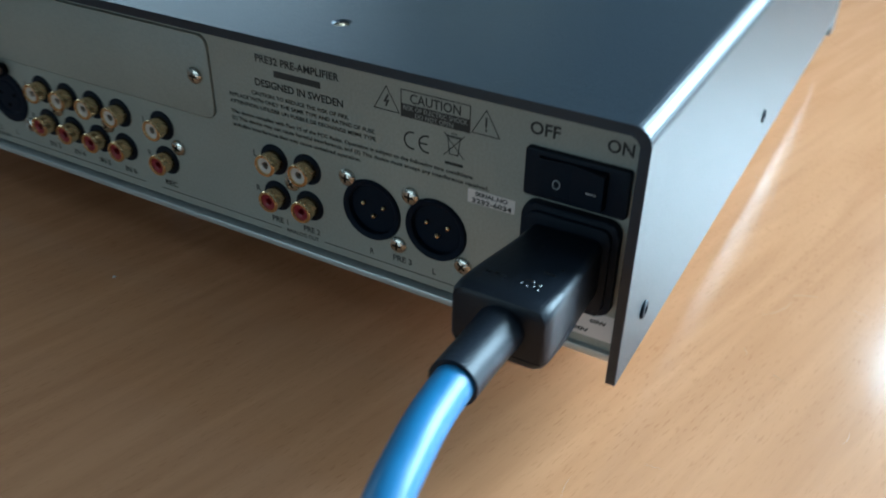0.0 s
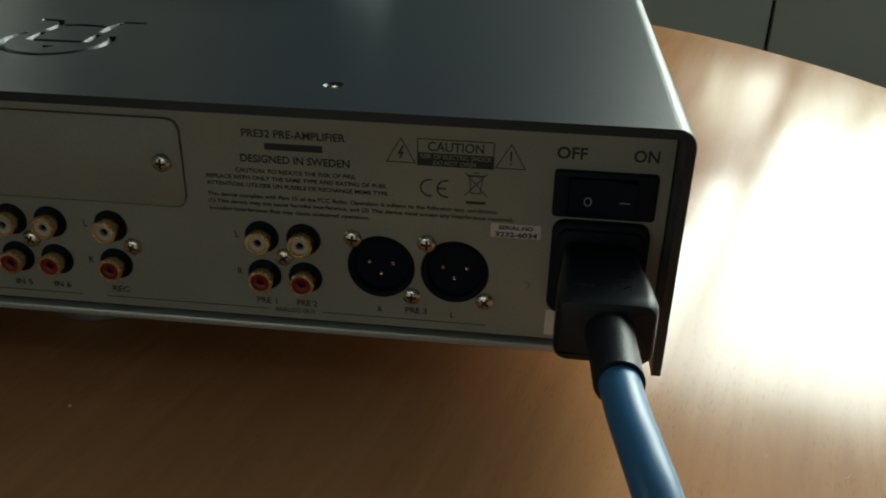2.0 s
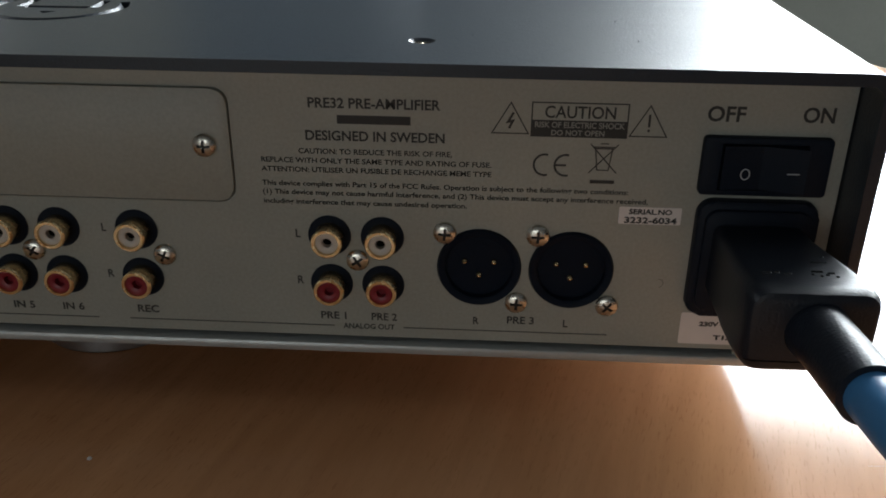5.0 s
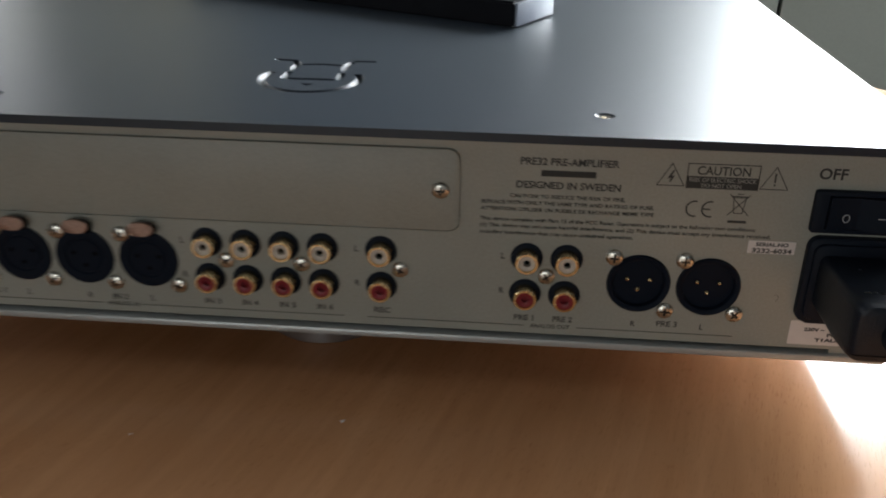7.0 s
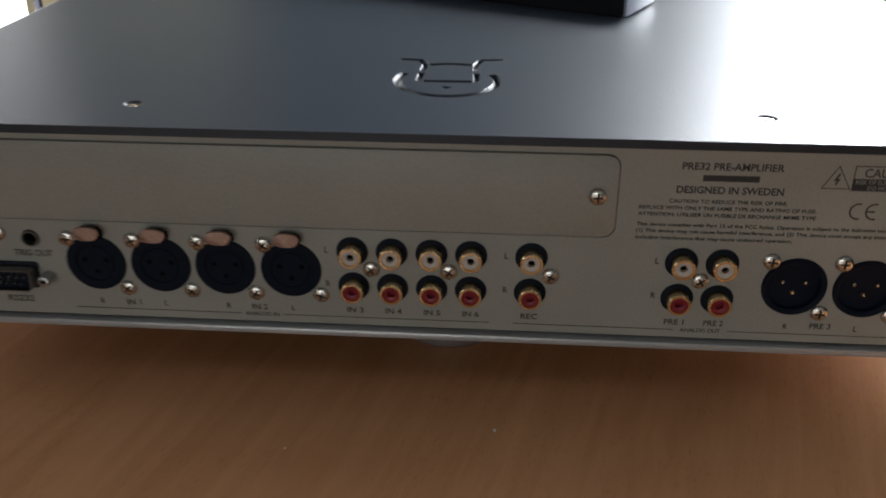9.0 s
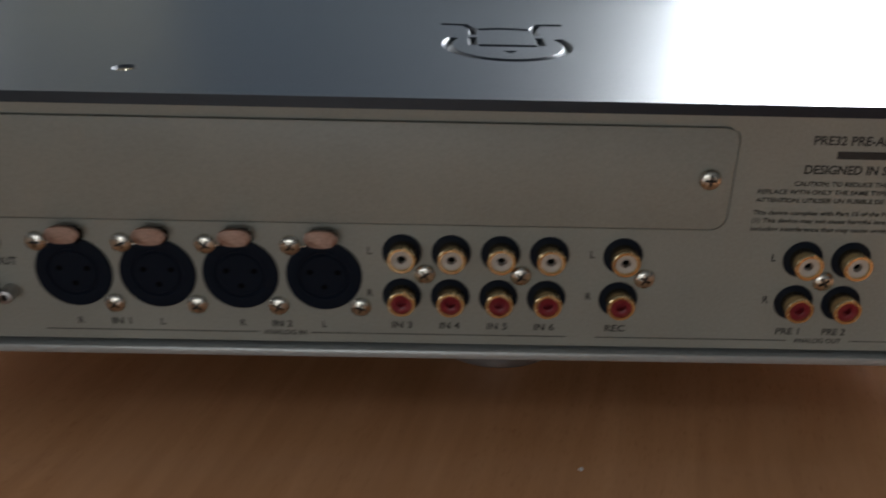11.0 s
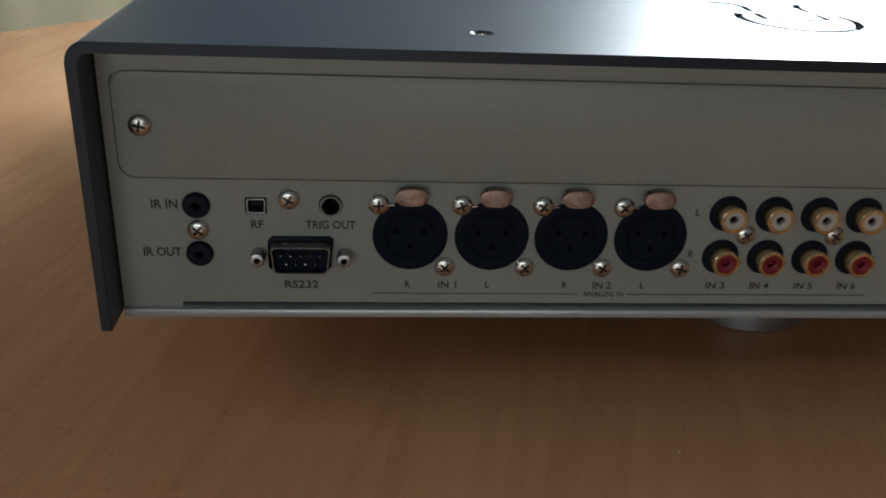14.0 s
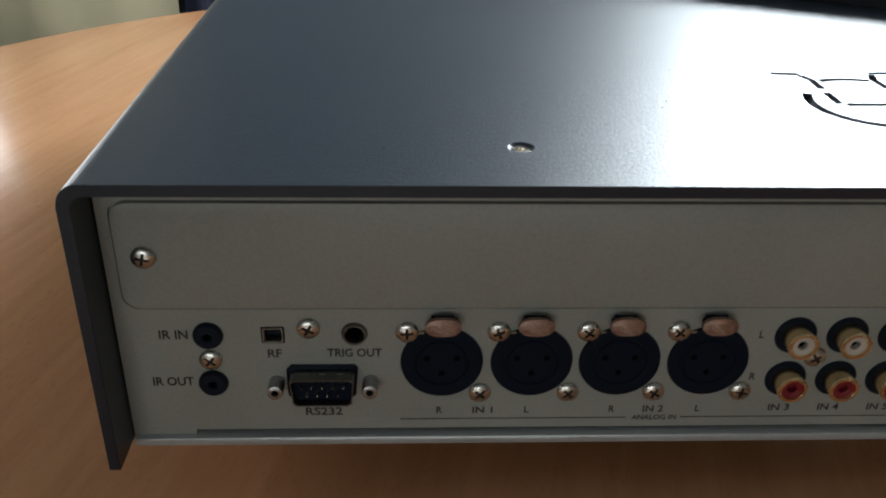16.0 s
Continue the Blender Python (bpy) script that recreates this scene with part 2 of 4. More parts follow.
def lathe(profile, seg=32, axis="y", bm=None):
    """Turned shape: (radius, distance) pairs; the distance counts out of the panel (-y) or up (z)."""
    bm = bm or bmesh.new()
    rings = []
    for r, d in profile:
        ring = []
        if r < 1e-7:
            ring = [bm.verts.new((0, -d, 0) if axis == "y" else (0, 0, d))]
        else:
            for i in range(seg):
                a = 2 * math.pi * i / seg
                u, v = r * math.cos(a), r * math.sin(a)
                ring.append(bm.verts.new((u, -d, v) if axis == "y" else (u, v, d)))
        rings.append(ring)
    for a, b in zip(rings, rings[1:]):
        for i in range(seg):
            j = (i + 1) % seg
            q = [a[i % len(a)], a[j % len(a)], b[j % len(b)], b[i % len(b)]]
            q = list(dict.fromkeys(q))
            if len(q) > 2:
                bm.faces.new(q)
    bmesh.ops.recalc_face_normals(bm, faces=bm.faces)
    return bm


def carve(ob, cutters):
    """Cut the closed meshes, drawn in ob's own space, out of ob, for good."""
    bpy.context.view_layer.update()
    made = []
    for bm in cutters:
        me = bpy.data.meshes.new("cut")
        bm.to_mesh(me)
        bm.free()
        made.append(new("cut", me))
        made[-1].matrix_basis = ob.matrix_world
        mod = ob.modifiers.new("cut", "BOOLEAN")
        mod.operation, mod.object, mod.solver = "DIFFERENCE", made[-1], "EXACT"
    bpy.context.view_layer.update()
    cut = bpy.data.meshes.new_from_object(ob.evaluated_get(bpy.context.evaluated_depsgraph_get()))
    ob.modifiers.clear()
    mats = list(ob.data.materials)
    ob.data = cut
    cut.materials.clear()
    for m in mats:
        cut.materials.append(m)
    for p in cut.polygons:
        p.material_index = 0
    for c in made:
        bpy.data.objects.remove(c)
    return ob


def moved(bm, x=0.0, y=0.0, z=0.0):
    bmesh.ops.translate(bm, verts=bm.verts, vec=(x, y, z))
    return bm


def tube(points, radii, seg=24, bm=None):
    """A round rod along a line of points."""
    bm = bm or bmesh.new()
    pts = [Vector(p) for p in points]
    side, rings = Vector((1, 0, 0)), []
    for i, p in enumerate(pts):
        d = (pts[min(i + 1, len(pts) - 1)] - pts[max(i - 1, 0)]).normalized()
        side = (side - d * side.dot(d)).normalized()
        up = d.cross(side)
        r = radii[i] if isinstance(radii, (list, tuple)) else radii
        rings.append([bm.verts.new(p + side * (r * math.cos(2 * math.pi * j / seg)) + up * (r * math.sin(2 * math.pi * j / seg))) for j in range(seg)])
    for a, b in zip(rings, rings[1:]):
        for j in range(seg):
            bm.faces.new((a[j], a[(j + 1) % seg], b[(j + 1) % seg], b[j]))
    bm.faces.new(rings[0][::-1])
    bm.faces.new(rings[-1])
    bmesh.ops.recalc_face_normals(bm, faces=bm.faces)
    return bm


def spline(ctrl, n=12):
    """Smooth line through the control points."""
    P = [Vector(c) for c in ctrl]
    out = []
    for i in range(len(P) - 1):
        a, b, c, d = P[max(i - 1, 0)], P[i], P[i + 1], P[min(i + 2, len(P) - 1)]
        for j in range(n):
            t = j / n
            out.append(0.5 * ((2 * b) + (c - a) * t + (2 * a - 5 * b + 4 * c - d) * t * t + (3 * b - a - 3 * c + d) * t ** 3))
    return out + [P[-1]]


MM = 0.001


def lettering(words, x0, x1, zc, high, parent, mat=None, y=-0.00012, bold=0.02, name="lettering", lean=0.0):
    """One line of print, stretched to run from x0 to x1 (mm) with its capitals high (mm) round zc (mm), on the panel."""
    cu = bpy.data.curves.new(name, "FONT")
    cu.body, cu.size, cu.offset, cu.resolution_u = words, 1.0, bold, 3
    tmp = new("tmp", cu)
    bpy.context.view_layer.update()
    me = bpy.data.meshes.new_from_object(tmp.evaluated_get(bpy.context.evaluated_depsgraph_get()))
    bpy.data.objects.remove(tmp)
    v = np.array([p.co[:] for p in me.vertices])
    lo, hi = v.min(0), v.max(0)
    cap = 0.70
    sx = (x1 - x0) * MM / (hi[0] - lo[0])
    sz = high * MM / cap
    for p, q in zip(me.vertices, v):
        p.co = (x0 * MM + (q[0] - lo[0]) * sx + lean * (q[1] - cap / 2) * sz, y, zc * MM + (q[1] - cap / 2) * sz)
    me.materials.clear()
    me.materials.append(mat or INK)
    me.name = name
    ob = new(name, me)
    ob.parent = parent
    return ob


def bar(x0, x1, z0, z1, parent, mat=None, name="printed_bar", y=-0.0001):
    return part(name, a_box(x0 * MM, x1 * MM, y, 0.0002, z0 * MM, z1 * MM), mat or INK, parent)


def stroke(path, wide, parent, mat=None, closed=False, name="printed_line", y=-0.0001):
    """Printed line of even width through points (mm) on the panel."""
    bm = bmesh.new()
    pts = [Vector((x, z)) for x, z in path]
    n = len(pts)
    L, R = [], []
    for i, p in enumerate(pts):
        a = pts[(i - 1) % n] if closed or i else p
        b = pts[(i + 1) % n] if closed or i < n - 1 else p
        d1, d2 = (p - a), (b - p)
        d1 = d1.normalized() if d1.length > 0 else d2.normalized()
        d2 = d2.normalized() if d2.length > 0 else d1
        t = (d1 + d2).normalized()
        nrm = Vector((-t.y, t.x))
        k = wide / 2 / max(0.35, nrm.dot(Vector((-d1.y, d1.x))))
        L.append(bm.verts.new(((p.x + nrm.x * k) * MM, y, (p.y + nrm.y * k) * MM)))
        R.append(bm.verts.new(((p.x - nrm.x * k) * MM, y, (p.y - nrm.y * k) * MM)))
    for i in range(n if closed else n - 1):
        j = (i + 1) % n
        bm.faces.new((L[i], R[i], R[j], L[j]))
    bmesh.ops.recalc_face_normals(bm, faces=bm.faces)
    return part(name, bm, mat or INK, parent, smooth=0.0)


def thing(name, at, label, category, group="", kind=""):
    e = new(name)
    e.empty_display_size = 0.02
    e.matrix_basis = at if isinstance(at, Matrix) else Matrix.Translation(at)
    return tagged(e, label, category, group, kind)


# ---- the room ----
FLOOR_Z, CEIL_Z, Y_N, Y_S, X_W, X_E = -0.745, 2.05, 2.40, -4.20, -2.30, 3.50
SILL, HEAD, WIN_L, WIN_R = 0.10, 1.98, 0.60, 3.18
floor = tagged(part("floor", a_box(X_W, X_E, Y_S, Y_N, FLOOR_Z - 0.12, FLOOR_Z), CARPET, None), "grey short-pile carpet floor of the room", "floor", kind="structure")
ceiling = tagged(part("ceiling", a_box(X_W, X_E, Y_S, Y_N, CEIL_Z, CEIL_Z + 0.12), CEIL, None), "plain shaded painted room ceiling", "ceiling", kind="structure")
east = thing("wall_east", (0, 0, 0), "unseen dull grey painted wall with a wide opening for a fill light", "wall", kind="structure")
for y0, y1, z0, z1 in ((Y_S, 0.08, FLOOR_Z, CEIL_Z), (2.12, Y_N + 0.2, FLOOR_Z, CEIL_Z), (0.08, 2.12, FLOOR_Z, 0.18), (0.08, 2.12, 1.62, CEIL_Z)):
    part("wall_core", a_box(X_E, X_E + 0.12, y0, y1, z0, z1), WALL_PAINT, east)
# unseen window, added only to house the east fill light
fill_win5 = thing("window_5", (0, 0, 0), "added unseen wide window with painted frame round a fill light", "window", kind="structure")
for y in (0.105, 1.10, 2.095):
    part("window_frame", a_box(X_E + 0.005, X_E + 0.05, y - 0.024, y + 0.024, 0.181, 1.619), FRAME, fill_win5)
west = thing("wall_west", (0, 0, 0), "unseen dull grey painted wall with an opening for a side fill light", "wall", kind="structure")
for y0, y1, z0, z1 in ((Y_S, -0.55, FLOOR_Z, CEIL_Z), (0.65, Y_N + 0.2, FLOOR_Z, CEIL_Z),
                       (-0.55, 0.65, FLOOR_Z, 0.73), (-0.55, 0.65, 1.47, CEIL_Z)):
    part("wall_core", a_box(X_W - 0.12, X_W, y0, y1, z0, z1), WALL_PAINT, west)
# window out of view, made up to go with the west fill light
fill_win4 = thing("window_4", (0, 0, 0), "added unseen plain window with painted frame round a fill light", "window", kind="structure")
for y in (-0.525, 0.625):
    part("window_frame", a_box(X_W - 0.05, X_W - 0.005, y - 0.02, y + 0.02, 0.731, 1.469), FRAME, fill_win4)
south = thing("wall_south", (0, 0, 0), "unseen dull grey painted wall with a low opening for a far fill light", "wall", kind="structure")
for x0, x1, z0, z1 in ((X_W - 0.12, -2.30 + 0.01, FLOOR_Z, CEIL_Z), (0.30, X_E + 0.12, FLOOR_Z, CEIL_Z), (-2.29, 0.30, FLOOR_Z, 0.06), (-2.29, 0.30, 0.90, CEIL_Z)):
    part("wall_core", a_box(x0, x1, Y_S - 0.12, Y_S, z0, z1), WALL_PAINT, south)
# added window behind the camera, never in view, round the far fill light
fill_win3 = thing("window_3", (0, 0, 0), "added unseen far window with painted frame round a fill light", "window", kind="structure")
for x in (-2.265, -1.0, 0.275):
    part("window_frame", a_box(x - 0.024, x + 0.024, Y_S - 0.05, Y_S - 0.005, 0.061, 0.899), FRAME, fill_win3)
north = thing("wall_north", (0, 0, 0), "window wall with grey-green panels under the sill", "wall", kind="structure")
part("wall_core", a_box(X_W, WIN_L, Y_N + 0.02, Y_N + 0.22, FLOOR_Z, CEIL_Z), WALL_PAINT, north)
part("wall_core", a_box(WIN_R, X_E, Y_N + 0.02, Y_N + 0.22, FLOOR_Z, CEIL_Z), WALL_PAINT, north)
part("wall_core", a_box(WIN_L, WIN_R, Y_N + 0.02, Y_N + 0.22, FLOOR_Z, SILL), JOINT, north)
part("wall_core", a_box(WIN_L, WIN_R, Y_N + 0.02, Y_N + 0.22, HEAD, CEIL_Z), WALL_PAINT, north)
JOINT_X = 0.815
for x0, x1 in ((-0.46, JOINT_X), (JOINT_X, JOINT_X + 1.2), (JOINT_X + 1.2, X_E)):
    part("panel", a_box(x0 + 0.006, x1 - 0.006, Y_N - 0.012, Y_N + 0.018, FLOOR_Z + 0.02, SILL - 0.03, bevel=0.002), WALL, north)
part("dark_joint_backing", a_box(-0.46, X_E, Y_N + 0.018, Y_N + 0.0199, FLOOR_Z, SILL - 0.03), JOINT, north)

win = thing("window_1", (0, 0, 0), "wide bright window with painted frame and sill", "window", kind="structure")
part("window_sill", a_box(WIN_L - 0.05, WIN_R + 0.05, Y_N - 0.10, Y_N + 0.018, SILL - 0.03, SILL, bevel=0.006), WHITE_PAINT, win)
for x in (WIN_L + 0.025, 1.0, 2.02, WIN_R - 0.03):
    part("window_frame", a_box(x - 0.022, x + 0.022, Y_N + 0.06, Y_N + 0.12, SILL, HEAD, bevel=0.004), FRAME, win)
for z in (SILL + 0.03, HEAD - 0.03):
    part("window_frame", a_box(WIN_L, WIN_R, Y_N + 0.062, Y_N + 0.118, z - 0.028, z + 0.028, bevel=0.004), FRAME, win)

# trees and bright gaps of sky behind the lower panes
GARDEN = bpy.data.materials.new("sunlit_garden_trees")
GARDEN.use_nodes = True
gn, gk = GARDEN.node_tree.nodes, GARDEN.node_tree.links
tree_noise, tree_ramp, tree_at = gn.new("ShaderNodeTexNoise"), gn.new("ShaderNodeValToRGB"), gn.new("ShaderNodeTexCoord")
tree_noise.inputs["Scale"].default_value, tree_noise.inputs["Detail"].default_value = 5.5, 4
tree_ramp.color_ramp.elements[0].position, tree_ramp.color_ramp.elements[0].color = 0.40, (0.10, 0.13, 0.07, 1)
tree_ramp.color_ramp.elements[1].position, tree_ramp.color_ramp.elements[1].color = 0.60, (0.88, 0.95, 1.0, 1)
gk.new(tree_at.outputs["Object"], tree_noise.inputs["Vector"])
gk.new(tree_noise.outputs["Fac"], tree_ramp.inputs["Fac"])
gk.new(tree_ramp.outputs["Color"], gn["Principled BSDF"].inputs["Emission Color"])
gn["Principled BSDF"].inputs["Emission Strength"].default_value = 7.0
tagged(part("backdrop", a_box(0.80, 3.6, 2.72, 2.74, -0.1, 0.56), GARDEN, None), "bright garden trees and sky gaps outside the window", "backdrop", kind="structure")

# navy curtain that hangs by the panels, and an olive one beside it
def curtain(name, x0, x1, mat, label, folds, deep):
    bm = bmesh.new()
    cols = folds * 8
    rows = []
    for zz in (FLOOR_Z + 0.04, -0.2, 0.5, 1.2, CEIL_Z - 0.06):
        row = []
        for i in range(cols + 1):
            u = i / cols
            row.append((x0 + (x1 - x0) * u, Y_N - 0.07 + deep * math.sin(2 * math.pi * folds * u + 0.5 * math.sin(3 * zz)), zz))
        rows.append(row)
    front = [[bm.verts.new(p) for p in r] for r in rows]
    back = [[bm.verts.new((p[0], p[1] + 0.003, p[2])) for p in r] for r in rows]
    for g, flip in ((front, False), (back, True)):
        for a, b in zip(g, g[1:]):
            for i in range(cols):
                q = (a[i], a[i + 1], b[i + 1], b[i])
                bm.faces.new(q[::-1] if flip else q)
    for i in range(cols):
        bm.faces.new((front[0][i + 1], front[0][i], back[0][i], back[0][i + 1]))
        bm.faces.new((front[-1][i], front[-1][i + 1], back[-1][i + 1], back[-1][i]))
    for g in (0, cols):
        for a in range(len(rows) - 1):
            bm.faces.new((front[a][g], front[a + 1][g], back[a + 1][g], back[a][g]))
    bmesh.ops.recalc_face_normals(bm, faces=bm.faces)
    return tagged(link_mesh(name, bm, mat, None, smooth=60), label, "curtain", "curtains along the window wall")


curtain("curtain", -0.745, -0.47, NAVY, "dark navy cloth curtain hanging in narrow folds", 3, 0.02)
curtain("curtain", -1.75, -0.765, CURTAIN, "dull olive cloth curtain hanging in wide folds", 4, 0.012)

# low bright window beyond the table, with its sill, stay and navy edge
win2 = thing("window_2", pose(-1.35, 2.02, FLOOR_Z, 0, 0, 66), "low bright window with white sill and navy edge", "window", kind="structure")
part("window_frame", a_box(-0.93, 0.150, -0.010, 0.05, 1.301, 1.34, bevel=0.003), WHITE_PAINT, win2)
part("edge_strip", a_box(0.1505, 0.161, -0.004, 0.02, 0.0, 1.34, bevel=0.002), NAVY, win2, "navy blue edge strip")
part("window_sill", a_box(-0.93, 0.150, -0.012, 0.04, 0.0, 0.332, bevel=0.004), WHITE_PAINT, win2)
part("window_frame", a_box(-0.93, 0.150, 0.008, 0.05, 0.3325, 0.348), FRAME, win2)
for x in (-0.80, 0.085):
    part("window_stay", a_box(x, x + 0.022, -0.014, 0.0, 0.284, 0.3315, bevel=0.002), ALU, win2)
part("wall_core", a_box(-0.93, 0.160, 0.13, 0.20, 0.0, 2.7), WALL_PAINT, win2)
GLOW = bpy.data.materials.new("bright_overcast_daylight")
GLOW.use_nodes = True
GLOW.node_tree.nodes["Principled BSDF"].inputs["Emission Color"].default_value = (0.95, 0.98, 1.0, 1)
GLOW.node_tree.nodes["Principled BSDF"].inputs["Emission Strength"].default_value = 3.0
tagged(part("backdrop", a_box(-0.93, 0.1500, 0.052, 0.056, 0.3485, 1.30), GLOW, None, at=pose(-1.35, 2.02, FLOOR_Z, 0, 0, 66)), "bright overcast daylight outside the low window", "backdrop", kind="structure")

# ---- the table ----
TX, TY, TR = -0.026, 0.155, 0.523
table = thing("round_table", (TX, TY, FLOOR_Z), "round lacquered beech table with worn shiny top", "table")
prof = [(0.0, -0.028), (TR - 0.03, -0.028)]
for i in range(9):
    a = radians(-90 + 180 * i / 8)
    prof.append((TR - 0.010 + 0.010 * math.cos(a), -0.014 + 0.014 * math.sin(a)))
prof += [(0.0, 0.0)]
part("tabletop", lathe(prof, 160, "z"), BEECH, table, at=(0, 0, -FLOOR_Z))
part("pedestal", lathe([(0.0, 0.03), (0.045, 0.03), (0.04, 0.08), (0.04, 0.66), (0.055, 0.69), (0.055, -FLOOR_Z - 0.0285), (0.0, -FLOOR_Z - 0.0285)], 40, "z"), ALU, table, "turned metal pedestal")
part("base_plate", lathe([(0.0, 0.0), (0.27, 0.0), (0.27, 0.012), (0.06, 0.032), (0.0, 0.032)], 64, "z"), ALU, table, "round metal foot plate")

# fine pale scratches and hairs in the lacquer
rs = random.Random(11)
SCRATCH = material("pale_scratch", (0.60, 0.40, 0.26), 0.35)
marks = [(0.245, 0.084, 60, 0.016), (0.252, 0.096, 25, 0.012), (0.278, 0.026, 80, 0.007), (0.211, -0.036, 95, 0.009), (0.241, 0.052, 120, 0.004), (0.254, 0.044, 150, 0.004), (0.273, -0.026, 40, 0.006)]
marks += [(rs.uniform(0.20, 0.36), rs.uniform(-0.10, 0.25), rs.uniform(0, 180), rs.uniform(0.002, 0.010)) for i in range(13)]
marks += [(rs.uniform(-0.20, 0.20), rs.uniform(-0.20, -0.03), rs.uniform(0, 180), rs.uniform(0.002, 0.005)) for i in range(5)]
for x, y, a, ln in marks:
    if math.hypot(x - TX, y - TY) > TR - 0.03:
        continue
    bm = bmesh.new()
    bend, rows = rs.uniform(-0.35, 0.35), []
    for i in range(9):
        u = i / 8 - 0.5
        px, py = u * ln, bend * ln * (0.25 - u * u) * 2
        w = 0.00006 * (1 - 3.6 * u * u) + 0.00001
        rows.append([bm.verts.new((px, py - w, 0)), bm.verts.new((px, py, 0.00005)), bm.verts.new((px, py + w, 0))])
    for p, q in zip(rows, rows[1:]):
        bm.faces.new((p[0], q[0], q[1], p[1]))
        bm.faces.new((p[1], q[1], q[2], p[2]))
    part("scratch", bm, SCRATCH, table, at=pose(x - TX, y - TY, -FLOOR_Z + 0.00006, 0, 0, a))

# ---- the preamplifier ----
W, TOP, LOW, REAR, FRONT, TH = 0.2144, 0.105, 0.0226, -0.0132, 0.352, 0.003
amp = thing("preamplifier", (0, 0, 0), "black metal preamplifier with silver-grey connector panel on the table", "audio amplifier")


def cover_outline():
    out, inn = [], []
    R, r = 0.0055, 0.0025
    out.append((-W, LOW))
    for i in range(9):
        a = radians(180 - 90 * i / 8)
        out.append((-W + R + R * math.cos(a), TOP - R + R * math.sin(a)))
    for i in range(9):
        a = radians(90 - 90 * i / 8)
        out.append((W - R + R * math.cos(a), TOP - R + R * math.sin(a)))
    out.append((W, LOW))
    inn.append((W - TH, LOW))
    for i in range(6):
        a = radians(90 * i / 5)
        inn.append((W - TH - r + r * math.cos(a), TOP - TH - r + r * math.sin(a)))
    for i in range(6):
        a = radians(90 + 90 * i / 5)
        inn.append((-W + TH + r + r * math.cos(a), TOP - TH - r + r * math.sin(a)))
    inn.append((-W + TH, LOW))
    return out + inn


bm = prism(bmesh.new(), cover_outline(), REAR, FRONT, bevel=0.0003)
cover = part("cover", bm, COVER, amp, "folded black powder-coated cover", smooth=0)


def groove(path, wide, deep=0.0020):
    """A sloping-sided channel pressed into the cover's top along a flat line of points (mm)."""
    bm = bmesh.new()
    pts = [Vector(p) * MM for p in path]
    ends = [pts[0] - (pts[1] - pts[0]).normalized() * wide * MM * 0.2] + pts[1:-1] + [pts[-1] + (pts[-1] - pts[-2]).normalized() * wide * MM * 0.2]
    rings = []
    for i, p in enumerate(pts):
        d = (pts[min(i + 1, len(pts) - 1)] - pts[max(i - 1, 0)]).normalized()
        n = Vector((-d.y, d.x)) * wide * MM / 2
        rings.append([bm.verts.new((q + n * k).to_3d() + Vector((0, 0, TOP + z))) for q, k, z in
                      ((ends[i], 1.9, 0.0009), (p, 1.0, -0.0003), (p, 0.30, -deep), (p, -0.30, -deep), (p, -1.0, -0.0003), (ends[i], -1.9, 0.0009))])
    for a, b in zip(rings, rings[1:]):
        for k in range(6):
            bm.faces.new((a[k], a[(k + 1) % 6], b[(k + 1) % 6], b[k]))
    bm.faces.new(rings[0])
    bm.faces.new(rings[-1][::-1])
    bmesh.ops.recalc_face_normals(bm, faces=bm.faces)
    return bm


CX, CY = -1.6, 44.9
arc = lambda a0, a1, r, n=18: [(CX + r * math.cos(radians(a0 + (a1 - a0) * i / n)), CY + r * math.sin(radians(a0 + (a1 - a0) * i / n))) for i in range(n + 1)]
emblem = [
    groove(arc(152, 388, 18.6, 30), 2.5),
    groove([(-22.0, 73.2), (-13.2, 72.6)], 2.3),
    groove([(-13.6, 71.2), (-11.6, 66.6), (-11.9, 58.0)], 2.1),
    groove([(18.6, 74.6), (9.6, 74.0)], 2.3),
    groove([(9.9, 72.4), (8.2, 67.4), (8.6, 58.5)], 2.1),
    groove([(-9.6, 65.8), (-5.5, 67.2), (-1.6, 67.6), (2.4, 67.3), (6.4, 66.4)], 2.3),
    groove([(-12.1, 54.5), (-12.2, 44.4)], 2.1),
    groove([(8.9, 54.8), (9.2, 44.6)], 2.1),
    groove([(-10.4, 44.0), (7.4, 44.3)], 2.3),
    slab([(x * MM, y * MM) for x, y in ((-3.6, 37.6), (1.0, 37.8), (-1.3, 34.6))], TOP - 0.001, TOP + 0.004),
]
sink = lambda x, y: moved(lathe([(0, -0.005), (0.0017, -0.005), (0.0017, -0.0016), (0.0036, 0.0002), (0.0036, 0.004), (0, 0.004)], 24, "z"), x, y, TOP)
TOP_SCREWS = ((-0.1078, 0.0102), (0.1064, 0.0102), (-0.105, 0.334), (0.103, 0.334))
SIDE_SCREWS = ((0.006, 0.0385), (0.160, 0.0405))
carve(cover, emblem + [sink(x, y) for x, y in TOP_SCREWS])


def socket_screw():
    """Countersunk hexagon-socket screw, its head level with z = 0."""
    bm = lathe([(0, -0.0008), (0.0011, -0.0008), (0.0012, 0.0), (0.0024, 0.0), (0.0026, -0.0002), (0.0017, -0.0014), (0.0, -0.0014)], 18, "z")
    return bm


first = None
for x, y in TOP_SCREWS:
    if first is None:
        first = part("cover_screw", socket_screw(), STEEL, amp, "small bright countersunk screw", at=(x, y, TOP - 0.0006))
    else:
        repeat(first, amp, (x, y, TOP - 0.0006))
